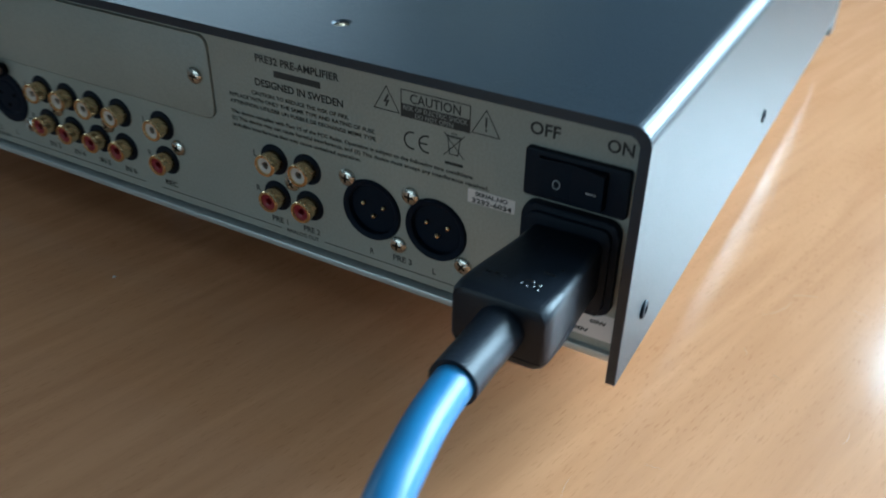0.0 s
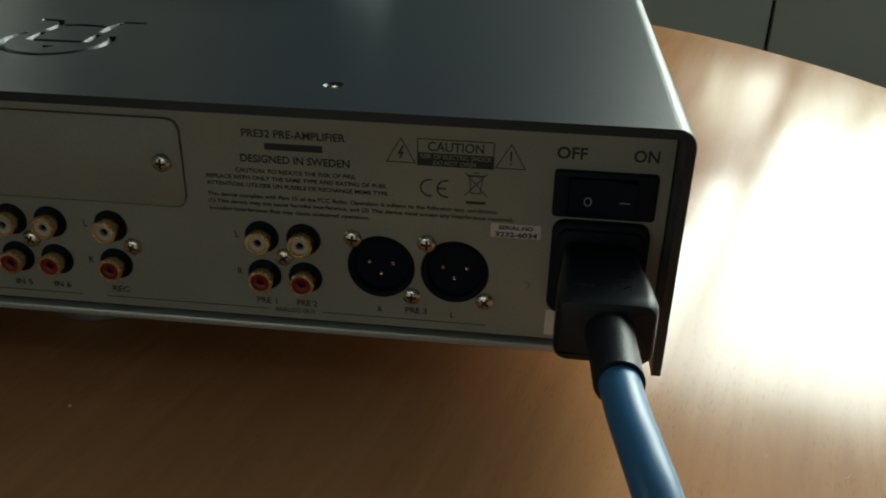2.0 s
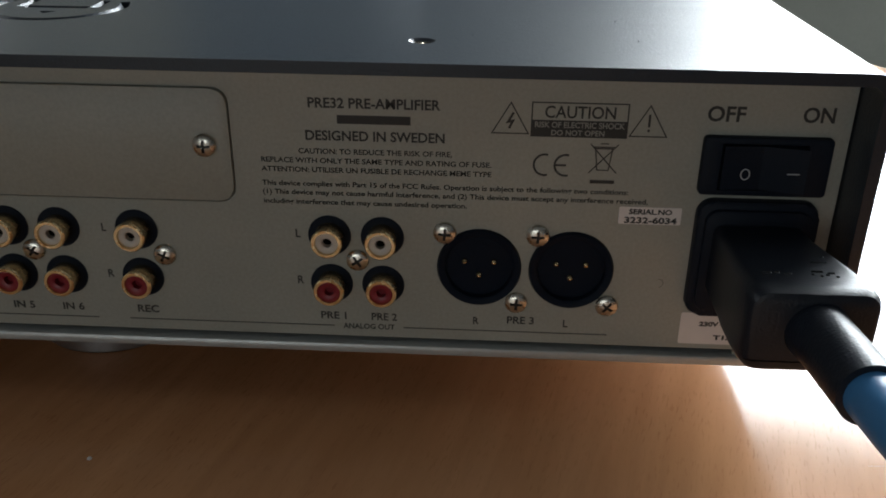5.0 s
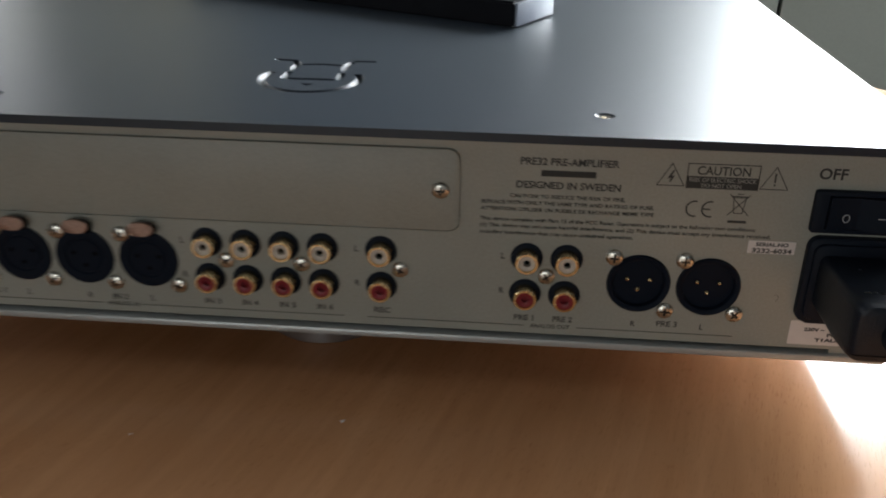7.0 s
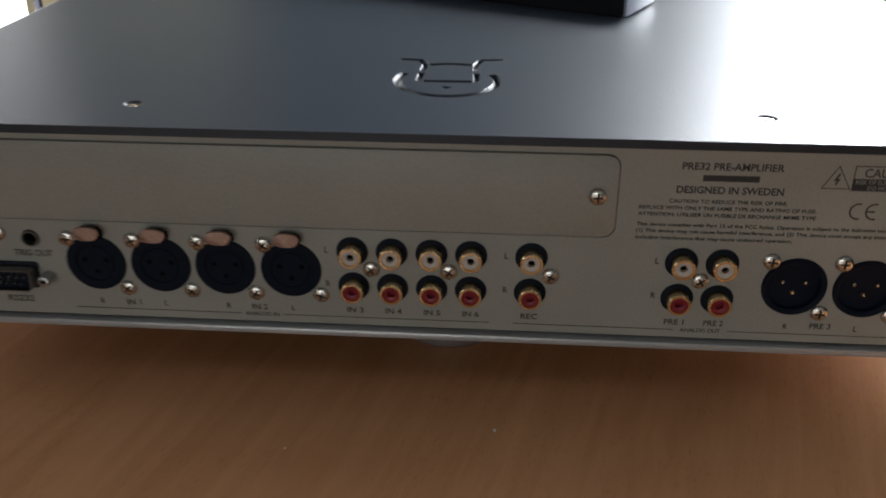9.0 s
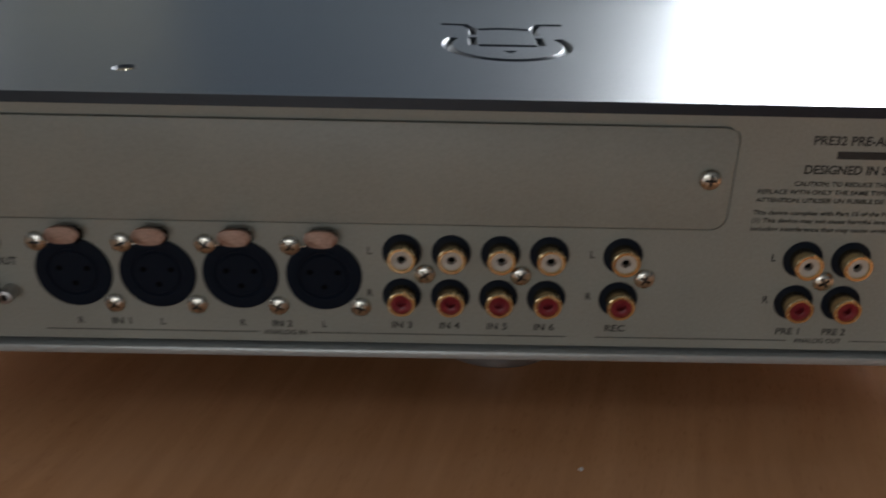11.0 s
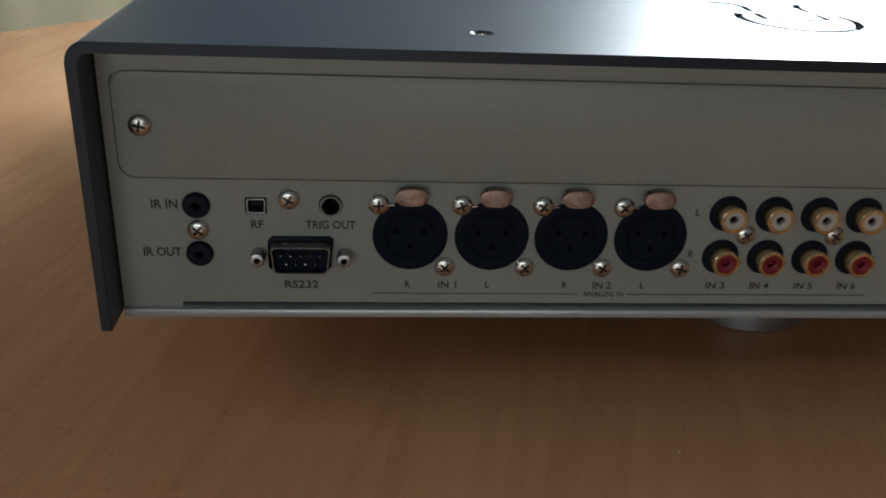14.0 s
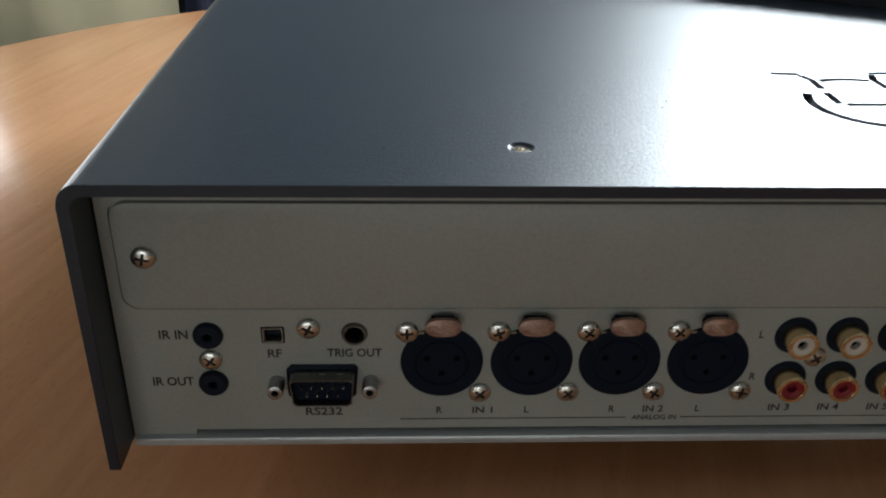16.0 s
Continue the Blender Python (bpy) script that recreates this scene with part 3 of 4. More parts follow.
for s in (-1, 1):
    for y, z in SIDE_SCREWS:
        part("side_screw", lathe([(0.0, 0.0), (0.0028, 0.0), (0.0030, 0.0004), (0.0026, 0.0009), (0.0014, 0.0010), (0.0011, 0.0004), (0.0, 0.0004)], 20, "z"), PLASTIC, amp,
             "black socket-head side screw", at=pose(s * (W - 0.0001), y, z, 0, 90 * s, 0))

# dust and faint scratches on the cover
rc = random.Random(5)
DUST = material("pale_dust", (0.22, 0.23, 0.25), 0.8)
grain = part("dust_speck", lathe([(0.0, 0.0), (0.00022, 0.0), (0.00014, 0.00012), (0.0, 0.00014)], 7, "z"), DUST, cover, at=(-0.061, 0.031, TOP))
for i in range(44):
    repeat(grain, cover, (rc.uniform(-0.20, 0.20), rc.uniform(0.0, 0.13), TOP))
for x, y, a, ln in ((-0.027, 0.144, 82, 0.020), (0.001, 0.101, -62, 0.030), (0.064, 0.060, 20, 0.008), (-0.118, 0.052, 130, 0.007)):
    bm, rows = bmesh.new(), []
    for i in range(13):
        u = i / 12 - 0.5
        w = 0.00006 * (1 - 3.6 * u * u) + 0.00001
        rows.append([bm.verts.new((u * ln, 0.5 * ln * (0.25 - u * u) + k * w, 0.00004 * (1 - abs(k)))) for k in (-1, 0, 1)])
    for p, q in zip(rows, rows[1:]):
        bm.faces.new((p[0], q[0], q[1], p[1]))
        bm.faces.new((p[1], q[1], q[2], p[2]))
    part("cover_scratch", bm, DUST, cover, at=pose(x, y, TOP + 0.00004, 0, 0, a))

# rear panel: notched along its lower edge
PX = W - TH - 0.0004
pts = [(-PX, 0.0237), (-0.194, 0.0237), (-0.194, 0.0253), (0.192, 0.0253), (0.192, 0.0237), (PX, 0.0237), (PX, TOP - TH - 0.0004), (-PX, TOP - TH - 0.0004)]
rear = part("rear_panel", prism(bmesh.new(), pts, 0.0, 0.002), PANEL, amp, "satin silver-grey painted connector panel", smooth=0)
part("base_pan", a_box(-PX, PX, -0.0018, FRONT - 0.006, 0.0208, 0.0236, bevel=0.0007), BASE, amp, "folded grey steel base")
# upright black sheet, the shade inside the case put in as colour
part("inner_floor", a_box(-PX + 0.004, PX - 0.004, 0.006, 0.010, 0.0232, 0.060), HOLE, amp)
part("front_panel", a_box(-W, W, FRONT + 0.006, FRONT + 0.020, 0.014, TOP - 0.001, bevel=0.0015), COVER, amp, "black front plate set off by a gap")
# block in the front gap, coloured with the same shade black
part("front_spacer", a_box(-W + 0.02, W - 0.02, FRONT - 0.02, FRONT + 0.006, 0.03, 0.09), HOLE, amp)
first = None
foot_prof = [(0.0, 0.0), (0.0240, 0.0), (0.0245, 0.0006), (0.0245, 0.004), (0.0245, 0.0180), (0.0235, 0.0205), (0.0, 0.0205)]
for x, y in ((-0.0002, 0.0490), (-0.165, 0.300), (0.165, 0.300)):
    if first is None:
        first = part("foot", lathe(foot_prof, 48, "z"), ALU, amp, "turned aluminium disc foot", at=(x, y, 0.0002))
    else:
        repeat(first, amp, (x, y, 0.0002))

# sockets: places along the panel in mm
RCA_X, RCA_Z = (-32.2, -18.1, -4.0, 10.0, 31.1, 82.8, 96.7), (55.7, 41.6)
XLR_IN = (-126.75, -102.65, -78.85, -54.75)
XLR_OUT = (122.3, 146.5)
XZ = 47.7
cuts = [moved(lathe([(0, -0.01), (0.0104, -0.01), (0.0104, 0.01), (0, 0.01)], 40), x * MM, 0, XZ * MM) for x in XLR_IN + XLR_OUT]
cuts += [moved(lathe([(0, -0.01), (0.0030, -0.01), (0.0030, 0.01), (0, 0.01)], 24), x * MM, 0, z * MM) for x, z in ((-187.7, 56.5), (-187.7, 41.4), (-149.8, 56.7))]
cuts += [prism(bmesh.new(), rrect(0.2672, 0.0310, 0.0044, 6, -0.0745, 0.0798), -0.01, 0.0012)]
cuts += [prism(bmesh.new(), rrect(0.0062, 0.0052, 0.0004, 3, -0.1710, 0.0564), -0.01, 0.01),
         prism(bmesh.new(), rrect(0.0184, 0.0106, 0.0016, 4, -0.1590, 0.0413), -0.01, 0.01)]
carve(rear, cuts)


def phillips():
    prof = [(0.0, 0.0), (0.00305, 0.0), (0.00305, 0.0005)]
    for i in range(1, 7):
        a = radians(15 * i)
        prof.append((0.00305 * math.cos(a), 0.0005 + 0.0011 * math.sin(a)))
    prof[-1] = (0.0, 0.0016)
    return lathe(prof, 28)


def screw(x, z, parent, out=0.0, turn=0):
    global SCREW_MESH
    if SCREW_MESH is None:
        ob = part("screw", phillips(), STEEL, parent, "nickel cross-head screw", smooth=50)
        arms = []
        for a in (20, 110):
            c = a_box(-0.0017, 0.0017, -0.004, -0.0006, -0.00037, 0.00037)
            bmesh.ops.rotate(c, verts=c.verts, matrix=Euler((0, radians(a), 0)).to_matrix())
            arms.append(c)
        carve(ob, arms)
        # deep faces of the cross get the shade colour instead of nickel
        ob.data.materials.append(SLOT)
        for p in ob.data.polygons:
            deep = p.center.y > -0.0007 or abs(p.normal.y) < 0.08
            p.material_index = 1 if deep and math.hypot(p.center.x, p.center.z) < 0.0021 and p.center.y < -0.0003 else 0
            p.use_smooth = abs(p.normal.y) > 0.25 and p.area < 2e-6
        SCREW_MESH = ob.data
    else:
        ob = new("screw", SCREW_MESH)
        ob.parent = parent
        ob["label"] = "nickel cross-head screw"
    ob.matrix_basis = pose(x * MM, -out * MM, z * MM, 0, turn, 0)
    return ob


SCREW_MESH = None
rnd = random.Random(4)
for x, z in ((-187.7, 48.9), (-161.7, 58.6), (-25.6, 48.9), (2.2, 48.9), (38.0, 48.6), (90.0, 48.8)):
    screw(x, z, amp, 0.0, rnd.uniform(0, 90))

# blanking plate with its two screws
blank = part("blanking_plate", prism(bmesh.new(), rrect(0.2662, 0.0297, 0.004, 6, -0.0745, 0.0797), -0.0006, 0.0011, bevel=0.0003), PANEL, amp, "plain raised blanking plate with rounded corners", smooth=30)
for x in (-200.9, 52.2):
    screw(x, 80.0, blank, 0.8, rnd.uniform(0, 90))


# phono sockets
def rca(colour, mat, bore):
    ob = part("phono_socket", lathe([(0.0, 0.0), (0.0057, 0.0), (0.0057, 0.0002), (0.0055, 0.0004), (0.0, 0.0004)], 36), PLASTIC, amp, "gold phono socket with %s insert" % colour)
    part("collar", lathe([(0.0038, 0.0004), (0.0038, 0.0043), (0.0040, 0.0045), (0.0041, 0.0055), (0.0038, 0.0059), (0.0031, 0.0059), (0.0029, 0.0055), (0.0029, 0.0004)], 36), GOLD, ob, "gold-plated barrel")
    part("insert", lathe([(0.0029, 0.0006), (0.0029, 0.0052), (0.0020, 0.0053), (0.0013, 0.0050), (0.0013, 0.0028), (0.0, 0.0028)], 30), mat, ob, "%s plastic insert" % colour)
    part("bore", lathe([(0.0, 0.0030), (0.00125, 0.0030), (0.00125, 0.0033), (0.0, 0.0033)], 20), bore, ob)
    return ob


for z, colour, mat in ((RCA_Z[0], "white", WHITE_PLASTIC), (RCA_Z[1], "red", RED_PLASTIC)):
    first = None
    for x in RCA_X:
        if first is None:
            first = rca(colour, mat, HOLE if colour == "white" else RED_PLASTIC)
            first.matrix_basis = Matrix.Translation((x * MM, 0, z * MM))
        else:
            repeat(first, amp, (x * MM, 0, z * MM))

# three-pin sockets and plugs
def xlr_female():
    ob = part("input_socket", lathe([(0.0, 0.0004), (0.0064, 0.0004), (0.0066, 0.0001), (0.0072, 0.0001), (0.0075, 0.0006), (0.0102, 0.0009), (0.0109, 0.0007), (0.0111, 0.0), (0.0103, -0.004), (0.0, -0.004)], 48), SOCKET, amp,
              "round black three-hole input socket")
    for x, z in ((-0.0040, 0.0012), (0.0040, 0.0012), (0.0, -0.0036)):
        part("pin_hole", moved(lathe([(0.0, -0.0002), (0.00085, -0.0002), (0.00085, 0.00045), (0.0, 0.00045)], 16), x, 0, z), HOLE, ob)
    oval = []
    for i in range(40):
        a = radians(9 * i)
        c, d = math.cos(a), math.sin(a)
        oval.append((0.0047 * math.copysign(abs(c) ** 0.86, c), 0.0135 + 0.0026 * math.copysign(abs(d) ** 0.86, d)))
    part("latch_spring", a_box(-0.0064, -0.0048, -0.0012, -0.0006, 0.0096, 0.0099), STEEL, ob)
    part("latch", prism(bmesh.new(), oval, -0.0046, -0.0034, bevel=0.00018), COPPER, ob, "bronze-coloured metal release tab")
    part("latch_stem", a_box(-0.0030, 0.0030, -0.0035, 0.0004, 0.0100, 0.0146), PLASTIC, ob)
    # black patch laid on the panel for the shade behind the latch
    part("latch_slot", prism(bmesh.new(), rrect(0.0078, 0.0036, 0.0010, 4, 0.0004, 0.0121), -0.00012, 0.0004), HOLE, ob)
    return ob


first = None
for x in XLR_IN:
    if first is None:
        first = xlr_female()
        first.matrix_basis = Matrix.Translation((x * MM, 0, XZ * MM))
    else:
        repeat(first, amp, (x * MM, 0, XZ * MM))
    lettering("PUSH", x - 3.4, x + 3.4, XZ + 13.6, 1.5, amp, COPPER, y=-0.00468, name="latch_lettering")
    screw(x - 9.3, 57.4, amp, 0.0, rnd.uniform(0, 90))
    screw(x + 10.5, 37.6, amp, 0.0, rnd.uniform(0, 90))


def xlr_male():
    ob = part("output_socket", lathe([(0.0, -0.0016), (0.0089, -0.0016), (0.0090, 0.0003), (0.0096, 0.0008), (0.0108, 0.0010), (0.0112, 0.0), (0.0103, -0.004), (0.0100, -0.0095), (0.0, -0.0095)], 48), SOCKET, amp,
              "round black three-pin output socket")
    for x, z in ((-0.0039, 0.0013), (0.0039, 0.0013), (0.0, -0.0027)):
        part("pin", moved(lathe([(0.0, -0.0018), (0.0007, -0.0018), (0.0007, -0.0004), (0.0004, 0.0), (0.0, 0.0002)], 16), x, 0, z), GOLD, ob, "gold-plated contact pin")
    return ob


first = None
for x in XLR_OUT:
    if first is None:
        first = xlr_male()
        first.matrix_basis = Matrix.Translation((x * MM, 0, XZ * MM))
    else:
        repeat(first, amp, (x * MM, 0, XZ * MM))
    screw(x - 9.2, 57.5, amp, 0.0, rnd.uniform(0, 90))
    screw(x + 10.2, 37.6, amp, 0.0, rnd.uniform(0, 90))

# control sockets
for z in (56.5, 41.4):
    part("control_jack", lathe([(0.0, -0.008), (0.0011, -0.008), (0.0011, 0.0014), (0.0014, 0.0017), (0.0034, 0.0016), (0.0039, 0.0008), (0.0039, 0.0), (0.0028, -0.002), (0.0028, -0.0085), (0.0, -0.0085)], 36), PLASTIC, amp,
         "small round black jack socket", at=(-0.1877, 0, z * MM))
ob = part("trigger_jack", lathe([(0.0, -0.008), (0.0020, -0.008), (0.0020, -0.0005), (0.0026, 0.0009), (0.0031, 0.0009), (0.0035, 0.0), (0.0028, -0.002), (0.0028, -0.0085), (0.0, -0.0085)], 36), DARK_METAL, amp,
          "small metal-ringed jack socket", at=(-0.1498, 0, 0.0567))
part("bore", lathe([(0.0, -0.006), (0.00196, -0.006), (0.00196, -0.0008), (0.0018, -0.0008), (0.0018, -0.0055), (0.0, -0.0055)], 24), HOLE, ob)
ob = part("wireless_port", a_box(-0.0026, 0.0026, 0.002, 0.007, -0.0021, 0.0021), HOLE, amp, "small square metal-shelled port", at=(-0.1710, 0, 0.0564))
sh = prism(bmesh.new(), rrect(0.0052, 0.0043, 0.0005, 3), -0.0003, 0.006)
ob2 = part("shell", sh, ALU, ob, smooth=0)
carve(ob2, [prism(bmesh.new(), rrect(0.0047, 0.0038, 0.0004, 3), -0.002, 0.0055)])
part("tongue", a_box(-0.0016, 0.0016, 0.0006, 0.005, -0.0002, 0.0010), PLASTIC, ob)

d9 = [(-0.0085, 0.0034), (-0.0076, 0.0042), (0.0076, 0.0042), (0.0085, 0.0034), (0.0078, -0.0034), (0.0068, -0.0042), (-0.0068, -0.0042), (-0.0078, -0.0034)]
d9i = [(x * 0.955, z * 0.91) for x, z in d9]
ob = part("serial_port", prism(bmesh.new(), d9, -0.0058, 0.004), DARK_METAL, amp, "nine-pin serial port in a dark D-shaped shell", at=(-0.1584, 0, 0.0417), smooth=0)
carve(ob, [prism(bmesh.new(), d9i, -0.009, -0.0002)])
part("insulator", prism(bmesh.new(), [(x * 0.99, z * 0.99) for x, z in d9i], -0.0034, 0.0005), SOCKET, ob, "black moulded insulator")
part("flange", prism(bmesh.new(), [(x * 1.10, z * 1.28) for x, z in d9], -0.0008, 0.0018, bevel=0.0003), PLASTIC, ob)
for row, (n, z) in enumerate(((5, 0.0013), (4, -0.0013))):
    for i in range(n):
        part("pin", moved(lathe([(0.0, 0.0), (0.00042, 0.0), (0.00042, 0.0050), (0.0002, 0.0055), (0.0, 0.0056)], 10), (i - (n - 1) / 2) * 0.00276, 0, z), STEEL, ob)
for x in (-0.0125, 0.0125):
    hexa = [(0.0022 * math.cos(radians(30 * i)), 0.0022 * math.sin(radians(30 * i))) for i in range(12)]
    st = part("standoff", prism(bmesh.new(), [(x + p, -0.0004 + q) for p, q in hexa], -0.0052, 0.0, bevel=0.0004), ALU, ob, "round nickel jack post")
    carve(st, [moved(lathe([(0, 0.001), (0.0010, 0.001), (0.0010, 0.008), (0, 0.008)], 16), x, 0, -0.0004)])
    part("post_bore", moved(lathe([(0, 0.001), (0.00096, 0.001), (0.00096, 0.0038), (0, 0.0034)], 16), x, 0, -0.0004), HOLE, ob)
for i in range(3):
    part("shell_dimple", a_box((i - 1) * 0.0047 - 0.0009, (i - 1) * 0.0047 + 0.0009, -0.0030, -0.0014, 0.0040, 0.0043, bevel=0.0001), DARK_METAL, ob)

# mains switch and inlet
sw = part("mains_switch", prism(bmesh.new(), rrect(0.0312, 0.0152, 0.0012, 4, 0.1917, 0.0784), -0.0020, 0.0, bevel=0.0006), PLASTIC, amp, "wide black rocker switch")
carve(sw, [a_box(0.1806, 0.2012, -0.006, -0.0004, 0.0724, 0.0844)])
bm = bmesh.new()
prof = [(0.1810, -0.0004), (0.1810, -0.0030), (0.1905, -0.0022), (0.2008, -0.0048), (0.2008, -0.0004)]
lo = [bm.verts.new((x, y, 0.0728)) for x, y in prof]
hi = [bm.verts.new((x, y, 0.0840)) for x, y in prof]
bm.faces.new(lo)
bm.faces.new(hi[::-1])
for i in range(5):
    bm.faces.new((lo[i], hi[i], hi[(i + 1) % 5], lo[(i + 1) % 5]))
bmesh.ops.recalc_face_normals(bm, faces=bm.faces)
rocker = part("rocker", bm, PLASTIC, sw, "tilting black rocker", smooth=0)
MARK = material("grey_marking", (0.50, 0.51, 0.52), 0.5)
ring = [(186.6 + 1.05 * math.cos(radians(20 * i)), 77.0 + 1.35 * math.sin(radians(20 * i))) for i in range(18)]
stroke(ring, 0.28, sw, MARK, closed=True, name="off_mark", y=-0.00305)
stroke([(196.0, 78.0), (199.0, 78.0)], 0.30, sw, MARK, name="on_mark", y=-0.0049)

inlet = part("mains_inlet", prism(bmesh.new(), rrect(0.0300, 0.0325, 0.0040, 6, 0.1917, 0.0533), -0.0030, 0.0, bevel=0.0010), PLASTIC, amp, "black mains inlet with rounded corners")
part("rim", prism(bmesh.new(), rrect(0.0262, 0.0286, 0.0034, 6, 0.1917, 0.0533), -0.0044, -0.0029, bevel=0.0006), PLASTIC, inlet)

# stickers
sticker = part("serial_sticker", prism(bmesh.new(), rrect(0.0158, 0.0047, 0.0003, 2, 0.1654, 0.06395), -0.00008, 0.0), PAPER, amp, "small white serial number sticker", smooth=0)
lettering("SERIAL.NO", 160.0, 170.9, 65.1, 1.35, sticker, y=-0.00016, bold=0.035)
lettering("3232-6034", 159.0, 172.3, 62.75, 1.6, sticker, y=-0.00016, bold=0.035)
plate = part("rating_sticker", prism(bmesh.new(), rrect(0.0312, 0.0096, 0.0006, 3, 0.1924, 0.0315), -0.00008, 0.0), PAPER, amp, "white rating sticker below the inlet", smooth=0)
lettering("230V ~", 181.8, 189.0, 33.0, 1.3, plate, y=-0.00016, bold=0.05)
lettering("60W", 200.4, 205.8, 33.0, 1.3, plate, y=-0.00016, bold=0.05)
lettering("T1AL/250V", 186.0, 200.5, 28.9, 1.3, plate, y=-0.00016, bold=0.05)
lettering("FUSE", 190.0, 196.5, 31.0, 1.3, plate, y=-0.00016, bold=0.05)

# print on the panel
lettering("PRE32 PRE-AMPLIFIER", 78.9, 111.7, 91.6, 2.5, rear, bold=0.024)
bar(86.0, 104.3, 86.3, 88.5, rear, name="maker_bar")
lettering("DESIGNED IN SWEDEN", 77.9, 112.8, 83.2, 2.5, rear, bold=0.024)
lettering("CAUTION: TO REDUCE THE RISK OF FIRE,", 75.9, 114.7, 79.0, 1.35, rear)
lettering("REPLACE WITH ONLY THE SAME TYPE AND RATING OF FUSE.", 66.2, 124.6, 76.5, 1.35, rear)
lettering("ATTENTION: UTILISER UN FUSIBLE DE RECHANGE MEME TYPE", 66.1, 124.7, 74.0, 1.35, rear)
lettering("This device complies with Part 15 of the FCC Rules. Operation is subject to the following two conditions:", 66.0, 159.3, 70.2, 1.35, rear)
lettering("(1) This device may not cause harmful interference, and (2) This device must accept any interference received,", 66.0, 164.5, 67.8, 1.35, rear)
lettering("including interference that may cause undesired operation.", 66.1, 118.7, 65.2, 1.35, rear)
lettering("OFF", 176.3, 185.4, 91.3, 3.7, rear, bold=0.024)
lettering("ON", 199.0, 206.6, 91.5, 3.7, rear, bold=0.024)
for n, x in zip(("IN 3", "IN 4", "IN 5", "IN 6", "REC", "PRE 1", "PRE 2"), RCA_X):
    w = 3.4 if len(n) > 4 else 2.9
    lettering(n, x - w, x + w + 0.2, 31.7, 2.2, rear)
for x, a in ((-41.5, "L"), (22.3, "L"), (74.4, "L")):
    lettering(a, x - 0.6, x + 0.7, 56.1, 2.3, rear)
    lettering("R", x - 0.8, x + 0.9, 42.4, 2.3, rear)
for x0, x1 in (XLR_IN[:2], XLR_IN[2:], XLR_OUT):
    lettering("R", x0 - 1.2, x0 + 0.4, 31.55, 2.2, rear)
    lettering("L", x1 - 1.0, x1 + 0.3, 31.55, 2.2, rear)
lettering("IN 1", -118.0, -112.4, 31.5, 2.2, rear)
lettering("IN 2", -70.5, -64.7, 31.5, 2.2, rear)
lettering("PRE 3", 130.3, 137.6, 32.1, 2.2, rear)
lettering("ANALOG IN", -73.3, -60.7, 28.5, 1.6, rear)
lettering("ANALOG OUT", 85.4, 99.6, 28.5, 1.6, rear)
for x0, x1 in ((-137.9, -74.9), (-59.4, 16.8), (25.6, 83.0), (102.1, 157.5)):
    bar(x0, x1, 28.3, 28.55, rear, name="printed_rule")
lettering("IR IN", -200.3, -192.9, 56.7, 2.7, rear)
lettering("IR OUT", -203.7, -192.9, 41.8, 2.7, rear)
lettering("RF", -172.7, -169.0, 50.7, 2.5, rear)
lettering("TRIG OUT", -157.1, -142.7, 50.8, 2.5, rear)
lettering("RS232", -163.7, -153.7, 31.4, 2.5, rear)

# stray hair on the paint
stroke([(169.2, 45.6), (169.9, 46.0), (170.6, 45.7), (170.9, 44.9), (170.6, 44.0), (170.0, 43.4)], 0.12, rear, name="stuck_hair")

# warning signs
stroke([(134.1, 93.0), (157.4, 93.0), (157.4, 84.5), (134.1, 84.5)], 0.35, rear, closed=True, name="warning_frame")
bar(134.1, 157.4, 84.5, 88.6, rear, name="warning_field")
lettering("CAUTION", 137.2, 154.4, 90.75, 3.0, rear, bold=0.015)
lettering("RISK OF ELECTRIC SHOCK", 134.9, 156.8, 87.5, 1.45, rear, INK_LIGHT, y=-0.0002)
lettering("DO NOT OPEN", 139.0, 152.0, 85.5, 1.35, rear, INK_LIGHT, y=-0.0002)
for c in (128.9, 162.6):
    stroke([(c - 4.5, 85.0), (c, 92.8), (c + 4.5, 85.0)], 0.32, rear, closed=True, name="warning_triangle")
stroke([(129.6, 90.3), (128.3, 87.9), (129.5, 88.2), (128.6, 86.3)], 0.6, rear, name="flash_mark")
bar(162.35, 162.9, 87.4, 90.6, rear, name="exclamation_bar")
bar(162.35, 162.9, 86.2, 86.8, rear, name="exclamation_dot")
arcs = lambda cx, r, a0, a1, cz: [(cx + r * math.cos(radians(a0 + (a1 - a0) * i / 14)), cz + r * math.sin(radians(a0 + (a1 - a0) * i / 14))) for i in range(15)]
stroke(arcs(137.9, 2.75, 75, 285, 77.0), 0.55, rear, name="conformity_mark")
stroke(arcs(143.1, 2.75, 75, 285, 77.0), 0.55, rear, name="conformity_mark")
stroke([(140.6, 77.0), (143.2, 77.0)], 0.55, rear, name="conformity_mark")
stroke([(150.2, 81.6), (154.4, 81.6), (153.7, 76.0), (150.9, 76.0)], 0.3, rear, closed=True, name="bin_mark")
stroke([(149.6, 82.0), (155.0, 82.0)], 0.35, rear, name="bin_mark")
stroke([(151.4, 82.9), (153.4, 82.9)], 0.3, rear, name="bin_mark")
stroke([(148.9, 82.8), (155.8, 75.2)], 0.3, rear, name="bin_mark")
stroke([(155.8, 82.8), (148.9, 75.2)], 0.3, rear, name="bin_mark")
bar(149.4, 155.5, 72.4, 73.3, rear, name="bin_bar")

# ---- power cord ----
cord = thing("power_cord", (0.1917, -0.004, 0.0533), "blue power cord with black moulded plug in the inlet", "cable")
O = Vector((0.1917, -0.004, 0.0533))


